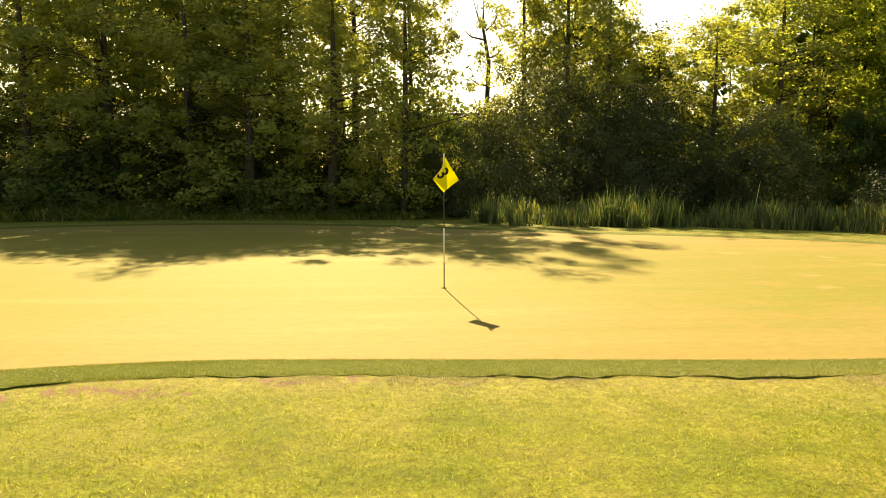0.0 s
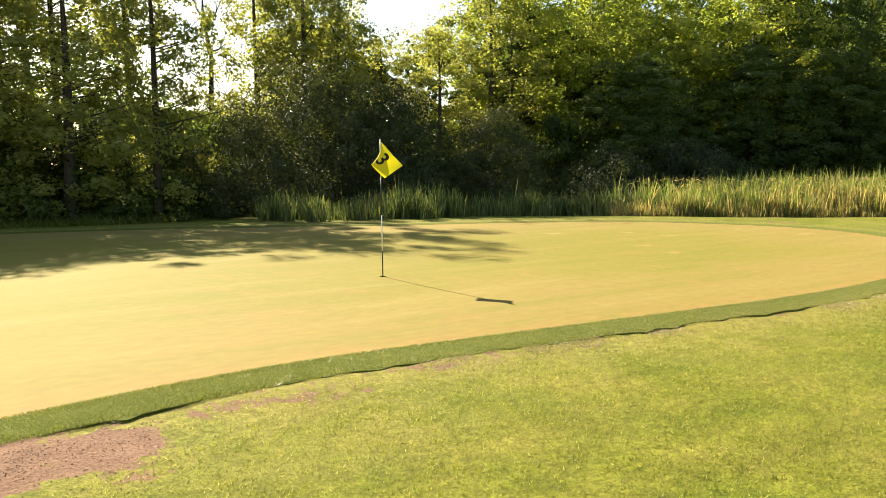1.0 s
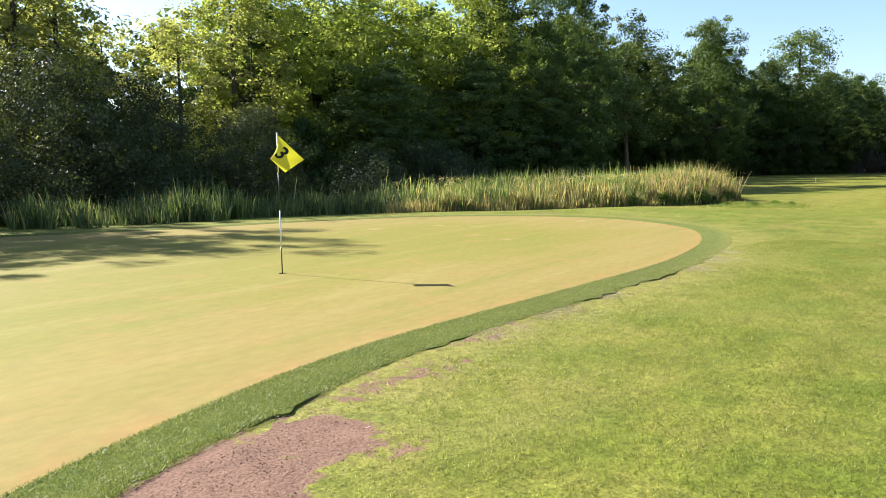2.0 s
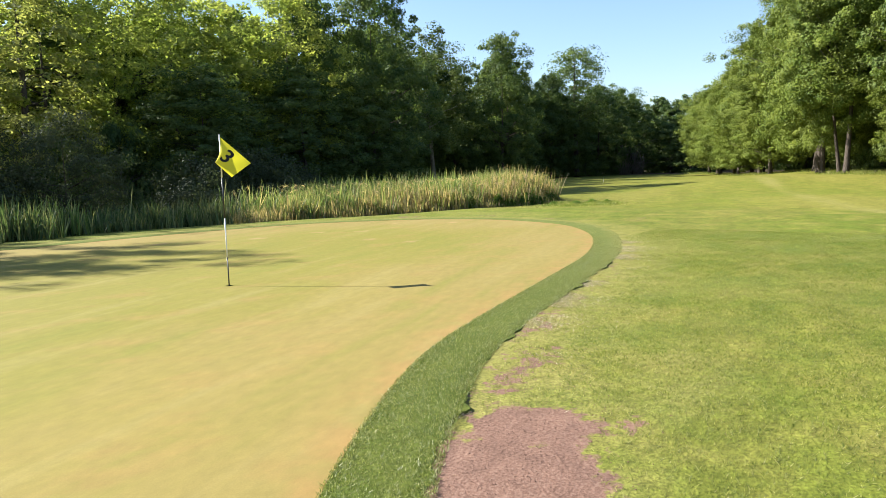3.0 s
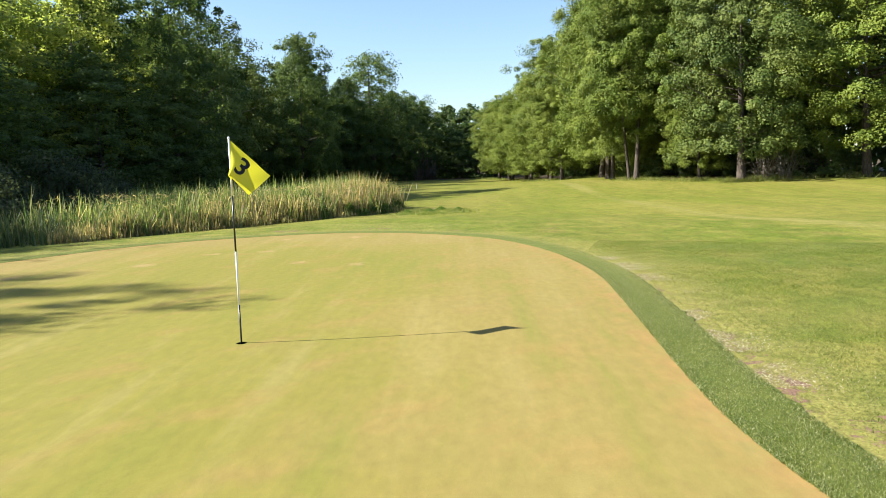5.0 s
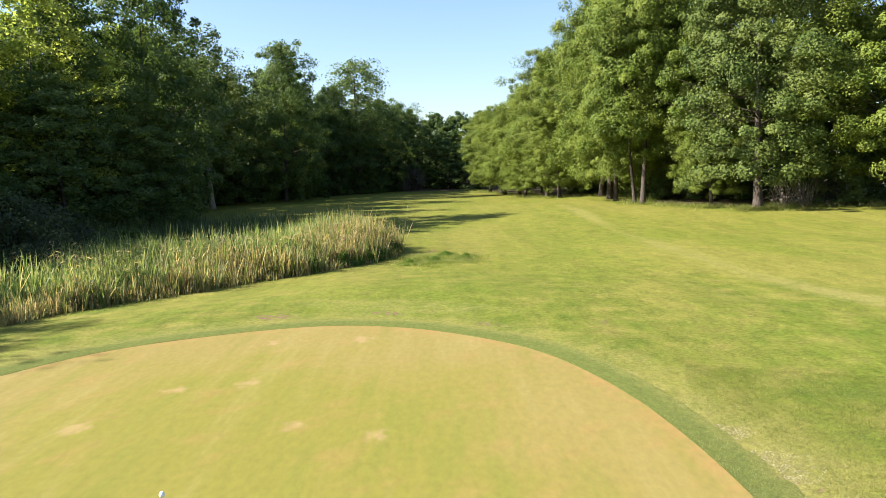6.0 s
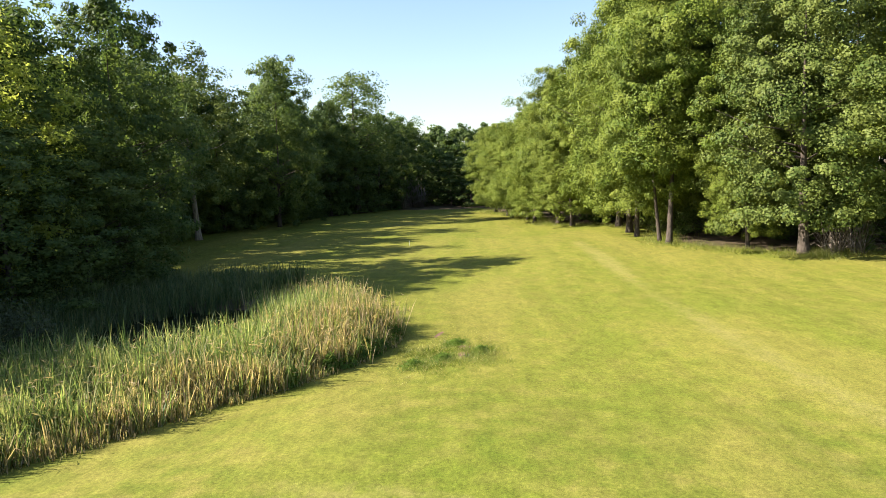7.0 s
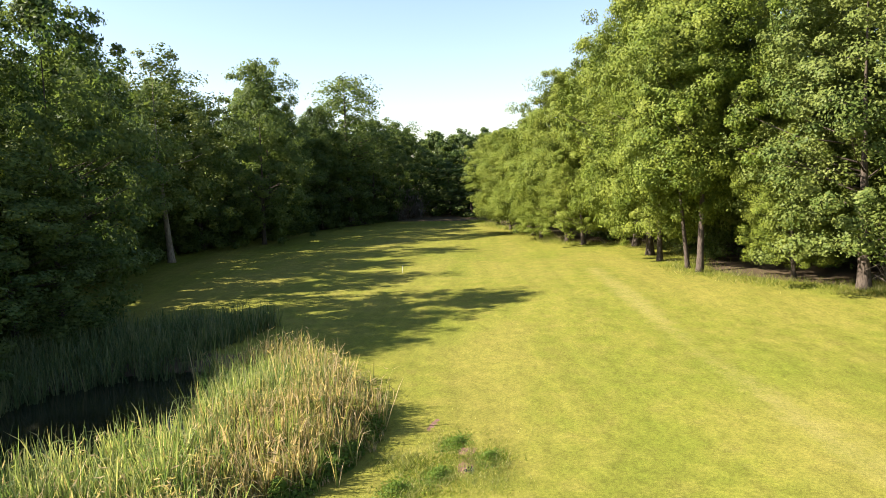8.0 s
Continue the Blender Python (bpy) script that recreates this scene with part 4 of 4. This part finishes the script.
# ---- the flag ----
def build_flag():
    stick = tagged(new("flagstick"), "black and white banded flagstick standing in the cup", "flagstick")
    stick.location = (PIN[0], PIN[1], 0)
    for z0, z1, mat in ((-0.15, 0.41, BLACK_PAINT), (0.41, 0.97, WHITE), (0.97, 1.55, BLACK_PAINT), (1.55, 2.13, WHITE)):
        bm = bmesh.new()
        tube(bm, [(0, 0, z0), (0, 0, z1)], [0.0095, 0.009], 12)
        part("band", bm, mat, stick, "black band" if mat is BLACK_PAINT else "white band")
    bm = bmesh.new()
    tube(bm, [(0, 0, 2.128), (0, 0, 2.14), (0, 0, 2.152)], [0.012, 0.013, 0.006], 12)
    part("cap", bm, WHITE, stick)
    A, B, C, D = Vector((0.006, -0.004, 2.12)), Vector((0.004, -0.006, 1.70)), Vector((0.044, -0.165, 1.55)), Vector((0.305, -0.272, 1.74))

    def cloth(u, v):
        p = A.lerp(D, u).lerp(B.lerp(C, u), v)
        bulge = v * math.sin(math.pi * min(1, u) ** 0.7)
        wave = math.sin(u * 9 + v * 3) * 0.012 * u
        return p + Vector((-0.17, -0.03, 0.11)) * bulge + Vector((0.5, 0.8, 0)) * wave

    n = 22
    bm = bmesh.new()
    grid = [[bm.verts.new(cloth(i / n, j / n)) for i in range(n + 1)] for j in range(n + 1)]
    for j in range(n):
        for i in range(n):
            bm.faces.new((grid[j][i], grid[j + 1][i], grid[j + 1][i + 1], grid[j][i + 1])).smooth = True
    flag = part("flag", bm, YELLOW, stick, "drooping yellow cloth flag")
    text = bpy.data.curves.new("numeral", "FONT")
    text.body, text.size, text.align_x, text.align_y, text.offset = "3", 0.66, "CENTER", "CENTER", 0.012
    holder = new("numeral", text)
    me = bpy.data.meshes.new_from_object(holder.evaluated_get(bpy.context.evaluated_depsgraph_get()))
    bpy.data.objects.remove(holder)
    bm = bmesh.new()
    bm.from_mesh(me)
    bmesh.ops.triangulate(bm, faces=bm.faces)
    for _ in range(2):
        bmesh.ops.subdivide_edges(bm, edges=[e for e in bm.edges if e.calc_length() > 0.05], cuts=1)
        bmesh.ops.triangulate(bm, faces=bm.faces)
    for w in bm.verts:
        u, v = 0.49 + w.co.x * 0.95, 0.5 - w.co.y * 1.3
        face = (cloth(u + 0.01, v) - cloth(u, v)).cross(cloth(u, v) - cloth(u, v + 0.01)).normalized()
        w.co = cloth(u, v) + face * 0.004
    part("numeral", bm, BLACK, flag, "black numeral 3")
    bm = bmesh.new()
    k = 32
    ring = lambda r, z: [bm.verts.new((PIN[0] + r * math.cos(math.tau * i / k), PIN[1] + r * math.sin(math.tau * i / k), z)) for i in range(k)]
    rows = [ring(0.054, -0.02), ring(0.054, -0.18), ring(0.012, -0.18)]
    for a, b in zip(rows, rows[1:]):
        for i in range(k):
            bm.faces.new((a[i], a[(i + 1) % k], b[(i + 1) % k], b[i]))
    me = bpy.data.meshes.new("cup")
    bm.to_mesh(me)
    bm.free()
    me.materials.append(BLACK_PAINT)
    tagged(new("cup", me), "dark cup sunk into the putting green", "golf cup")


# ---- small things ----
def build_snag():
    """A dead tree that has lost its leaves."""
    rng = random.Random(8)
    bm = bmesh.new()
    tube(bm, [(0, 0, -0.2), (0.1, 0, 3), (-0.25, 0.1, 6), (-0.1, 0, 9), (-0.5, 0, 11.2), (-0.45, 0, 13)], [0.26, 0.21, 0.17, 0.13, 0.09, 0.03], 9)
    snag = tagged(new("dead_tree"), "bare dead tree with broken forked limbs", "tree")
    snag.location = (-6.2, 47.5, height(-6.2, 47.5))
    part("trunk", bm, BARK, snag)
    for z, side, up in ((10.4, -1.7, 0.9), (11.0, 1.0, 1.6), (9.2, 1.2, 0.6), (7.5, -1.4, 0.7), (11.2, -0.9, 2.0), (6.2, 1.5, 0.5)):
        bm = bmesh.new()
        x = -0.3 if z > 9 else -0.15
        tube(bm, [(x, 0, z), (x + side * 0.55, rng.uniform(-0.3, 0.3), z + up * 0.25), (x + side, rng.uniform(-0.4, 0.4), z + up)], [0.07, 0.05, 0.015], 6)
        tube(bm, [(x + side * 0.55, 0, z + up * 0.25), (x + side * 0.8, 0.3, z + up * 1.3)], [0.03, 0.01], 5)
        part("limb", bm, BARK, snag)


def build_brush():
    """Dead twigs heaped at the foot of an oak."""
    rng = random.Random(12)
    for x, y, big in ((52.4, 2.9, 1.0), (53.2, 1.4, 1.0), (117.5, 57.2, 2.6), (120, 55.6, 2.0)):
        bm = bmesh.new()
        for k in range(60):
            a, r = rng.uniform(0, math.tau), rng.uniform(0.6, 1.7)
            x0, y0 = rng.uniform(-0.4, 0.4), rng.uniform(-0.4, 0.4)
            top = rng.uniform(0.5, 2.2)
            tube(bm, [(x0, y0, 0), (x0 + 0.6 * r * math.cos(a), y0 + 0.6 * r * math.sin(a), top), (x0 + r * math.cos(a), y0 + r * math.sin(a), top * rng.uniform(0.4, 1.0))], [0.022, 0.014, 0.005], 4)
        me = bpy.data.meshes.new("dead_brush")
        bm.to_mesh(me)
        bm.free()
        me.materials.append(BARK_PALE)
        heap = tagged(new("dead_brush", me), "tangle of dry leafless twigs at the wood's edge", "brushwood")
        heap.matrix_world = Matrix.Translation((x, y, height(x, y))) @ Matrix.Diagonal((big, big, big, 1))


def build_marker():
    post = tagged(new("yardage_marker"), "thin white marker stake standing on the fairway", "marker stake")
    post.location = (58.6, 33.8, height(58.6, 33.8))
    bm = bmesh.new()
    tube(bm, [(0, 0, -0.1), (0, 0, 0.48)], [0.016, 0.015], 10)
    part("post", bm, WHITE, post)
    bm = bmesh.new()
    tube(bm, [(0, 0, 0.48), (0, 0, 0.53)], [0.02, 0.01], 10)
    part("cap", bm, WHITE, post)


def build_stake():
    stake = tagged(new("hazard_stake"), "short red hazard stake at the foot of the reeds", "hazard stake")
    stake.location = (29.15, 23.5, height(29.15, 23.5))
    bm = bmesh.new()
    box(bm, -0.028, 0.028, -0.028, 0.028, -0.1, 0.5)
    bmesh.ops.bevel(bm, geom=list(bm.edges), offset=0.005, segments=1, affect="EDGES")
    part("post", bm, RED, stake)
    bm = bmesh.new()
    tube(bm, [(0, 0, 0.5), (0, 0, 0.53)], [0.03, 0.008], 4)
    part("tip", bm, RED, stake)


def leaf_patch(name, rng, at, normals, size, mat, label, category, slim=0.75):
    return tagged(new(name, leaf_mesh(name, rng, at, normals, size, mat, slim, True)), label, category, kind="stuff")


def build_weeds():
    rng = np.random.default_rng(31)
    # weeds along the foot of the reeds
    c = np.array([(24.9, 22.75), (25.6, 22.6), (26.4, 22.5), (27.4, 22.6), (28.2, 22.8), (21.7, 23.45), (29.6, 23.5), (29.0, 23.15), (23.4, 23.0), (30.4, 24.1), (24.2, 22.85)])
    k = rng.integers(0, len(c), 13000)
    wide = 0.35 + 0.12 * np.sin(k * 2.1)
    d = unit(rng.normal(size=(len(k), 3))) * rng.random((len(k), 1)) ** 0.4
    p = c[k] + d[:, :2] * np.column_stack([wide * 1.5, wide])
    at = np.column_stack([p, heights(p) + np.maximum(d[:, 2], -0.1) * (0.45 + 0.15 * np.sin(k * 1.7)) + 0.08])
    leaf_patch("weeds", rng, at, unit(d * 0.7 + rng.normal(0, 0.4, at.shape) + (0, 0, 0.7)), 0.10, WEED, "low leafy green weeds at the foot of the reeds", "weeds")
    # tufts round the muddy hole
    c = np.array([(26.9, 19.9), (25.5, 19.7), (27.0, 18.9), (25.9, 18.6), (24.6, 20.3), (26.2, 20.9), (28.0, 20.4)])
    k = rng.integers(0, len(c), 5000)
    p = c[k] + rng.normal(0, 0.36, (len(k), 2))
    tall = 0.06 + 0.05 * (k % 3)
    ob = blades("weed_tufts", rng, p, heights(p), tall, 0.02, GRASS, "rank grass tufts round a muddy hole")
    k = rng.integers(0, 4, 3600)
    d = rng.normal(0, 1, (3600, 2)) * (0.34, 0.2)
    q = np.array([(25.7, 19.9), (27.1, 18.9), (24.7, 20.6), (27.9, 20.1)])[k] + d
    low = 0.2 * np.exp(-(d / (0.34, 0.2)) ** 2).prod(1) * rng.uniform(0.3, 1.0, 3600) + 0.02
    leaf_patch("weeds", rng, np.column_stack([q, heights(q) + low]), unit(rng.normal(0, 0.6, (3600, 3)) + (0, 0, 0.8)), 0.055, WEED, "low weeds round a muddy hole in the fairway", "weeds")
    q = np.array((26.0, 19.8)) + rng.normal(0, 1, (9000, 2)) * (1.6, 0.95)
    q = q[np.sin(q[:, 0] * 5 + np.sin(q[:, 1] * 4) * 2) * np.sin(q[:, 1] * 6 + q[:, 0]) > -0.1]
    blades("weed_tufts", rng, q, heights(q), 0.055, 0.014, GRASS, "uneven unmown grass round a muddy hole")
    # tall grass along the wood edges
    k = rng.integers(0, len(SOUTH_WOOD), 14000)
    p = SOUTH_WOOD[k] + rng.normal(0, 0.9, (len(k), 2)) + (0.3, 0)
    p = p[(p[:, 1] > -9)]
    blades("tall_grass", rng, p, heights(p), np.where(p[:, 1] < 4, 0.45, 0.28), 0.03, GRASS, "tall grass along the fairway wood")
    k = rng.integers(0, len(NORTH_WOOD) // 2, 14000)
    p = NORTH_WOOD[k] + rng.normal(0, 0.7, (len(k), 2)) - (0, 0.6)
    blades("tall_grass", rng, p, heights(p), np.where(p[:, 0] < -15, 0.8, 0.35), 0.03, GRASS, "tall grass along the shaded wood")
    # puddle
    a = np.linspace(0, math.tau, 24, endpoint=False)
    r = 0.11 + 0.04 * np.sin(a * 3 + 1)
    bm = bmesh.new()
    z = height(26.3, 19.2)
    bm.faces.new([bm.verts.new((26.3 + 1.5 * q * math.cos(b), 19.2 + q * math.sin(b), z + 0.012)) for q, b in zip(r, a)])
    me = bpy.data.meshes.new("puddle")
    bm.to_mesh(me)
    bm.free()
    me.materials.append(WATER)
    tagged(new("puddle", me), "small muddy puddle in the fairway", "puddle", kind="structure")


def build_crumbs():
    """Loose clods on the bare earth beside the collar."""
    rng = np.random.default_rng(51)
    n = 6000
    c = np.array([(-3.3, 5.55), (-4.1, 5.0), (-2.6, 5.8)])
    p = c[rng.integers(0, 3, n)] + rng.normal(0, 1, (n, 2)) * (0.42, 0.3)
    p = p[(distance_to(GREEN_EDGE, p) > 0.68) & ~inside(GREEN_EDGE, p)]
    n = len(p)
    shape = np.array([(1, 0, 0), (0, 1, 0), (-1, 0, 0), (0, -1, 0), (0, 0, 0.8), (0, 0, -0.6)])
    size = 0.0015 + 0.0045 * rng.random(n) ** 4
    v = shape[None] * size[:, None, None] * rng.uniform(0.6, 1.4, (n, 6, 1)) + np.column_stack([p, heights(p) + size * 0.3])[:, None]
    f = np.array([(0, 1, 4), (1, 2, 4), (2, 3, 4), (3, 0, 4), (1, 0, 5), (2, 1, 5), (3, 2, 5), (0, 3, 5)])
    faces = (np.arange(n)[:, None, None] * 6 + f[None]).reshape(-1, 3)
    tagged(new("soil_crumbs", mesh_of("soil_crumbs", v.reshape(-1, 3), faces, EARTH)), "loose reddish-brown clods on bare earth", "soil", kind="stuff")


def build_far_woods():
    """The depth of the woods, behind the trees that stand singly."""
    rng = np.random.default_rng(41)
    # The third band is unseen backing, added to stop sun leaking through the wood.
    bands = [([(-70, 40), (-42, 50), (-24, 56), (-14, 62)], 13, 9000), ([(0, 64), (6, 62), (14, 60)], 7, 5000), ([(16, 56), (26, 59), (40, 63), (56, 70), (74, 71), (96, 70), (120, 68)], 13, 64000), ([(14, 58), (30, 62), (50, 74), (80, 76), (120, 74), (150, 70), (172, 50), (168, 20)], 16, 44000),
             ([(60, -40), (72, -6), (82, 6), (100, 18), (124, 28), (168, 30)], 18, 32000)]
    at = []
    for line, tall, n in bands:
        c = spline(line, 30, False)
        k = rng.integers(0, len(c), n)
        p = c[k] + np.clip(rng.normal(0, 2.0, (n, 2)), -4, 4)
        top = tall * (0.8 + 0.2 * np.sin(p[:, 0] * 0.5) * np.sin(p[:, 1] * 0.6 + 1))
        at.append(np.column_stack([p, rng.random(n) * top]))
    at = np.concatenate(at)
    tagged(new("far_woods", leaf_mesh("far_woods", rng, at, unit(rng.normal(0, 1, at.shape) + (0, 0, 0.4)), np.where(at[:, 0] < 14, 0.5, 0.95), LEAF_DARK)), "dense dark depth of the surrounding woods with unseen sun-blocking backing", "woods", kind="stuff")


# ---- behind the trees ----
def build_house():
    house = tagged(new("house"), "low house with a brown tiled roof behind the trees", "house")
    house.location = (-13.5, 74, height(-13.5, 74))
    house.rotation_euler = (0, 0, radians(12))
    bm = bmesh.new()
    box(bm, -7, 7, -4, 4, 0, 4.4)
    part("wall", bm, RENDER, house)
    bm = bmesh.new()
    prof = [(-4.6, 4.2), (0, 7.6), (4.6, 4.2), (4.6, 4.4), (0, 7.85), (-4.6, 4.4)]
    ends = [[bm.verts.new((x, y, z)) for y, z in prof] for x in (-7.5, 7.5)]
    for i in range(6):
        bm.faces.new((ends[0][i], ends[0][(i + 1) % 6], ends[1][(i + 1) % 6], ends[1][i]))
    bm.faces.new(ends[0][::-1])
    bm.faces.new(ends[1])
    part("roof", bm, ROOF, house)
    for x in (-4.5, 0, 4.5):
        bm = bmesh.new()
        box(bm, x - 0.7, x + 0.7, -4.06, -3.98, 1.2, 2.6)
        part("window", bm, GLASS, house)


build_ground()
build_green()
build_collar()
build_flag()
build_woods()
build_reeds()
build_snag()
build_brush()
build_marker()
build_stake()
build_weeds()
build_crumbs()
build_house()
build_far_woods()
build_grass()
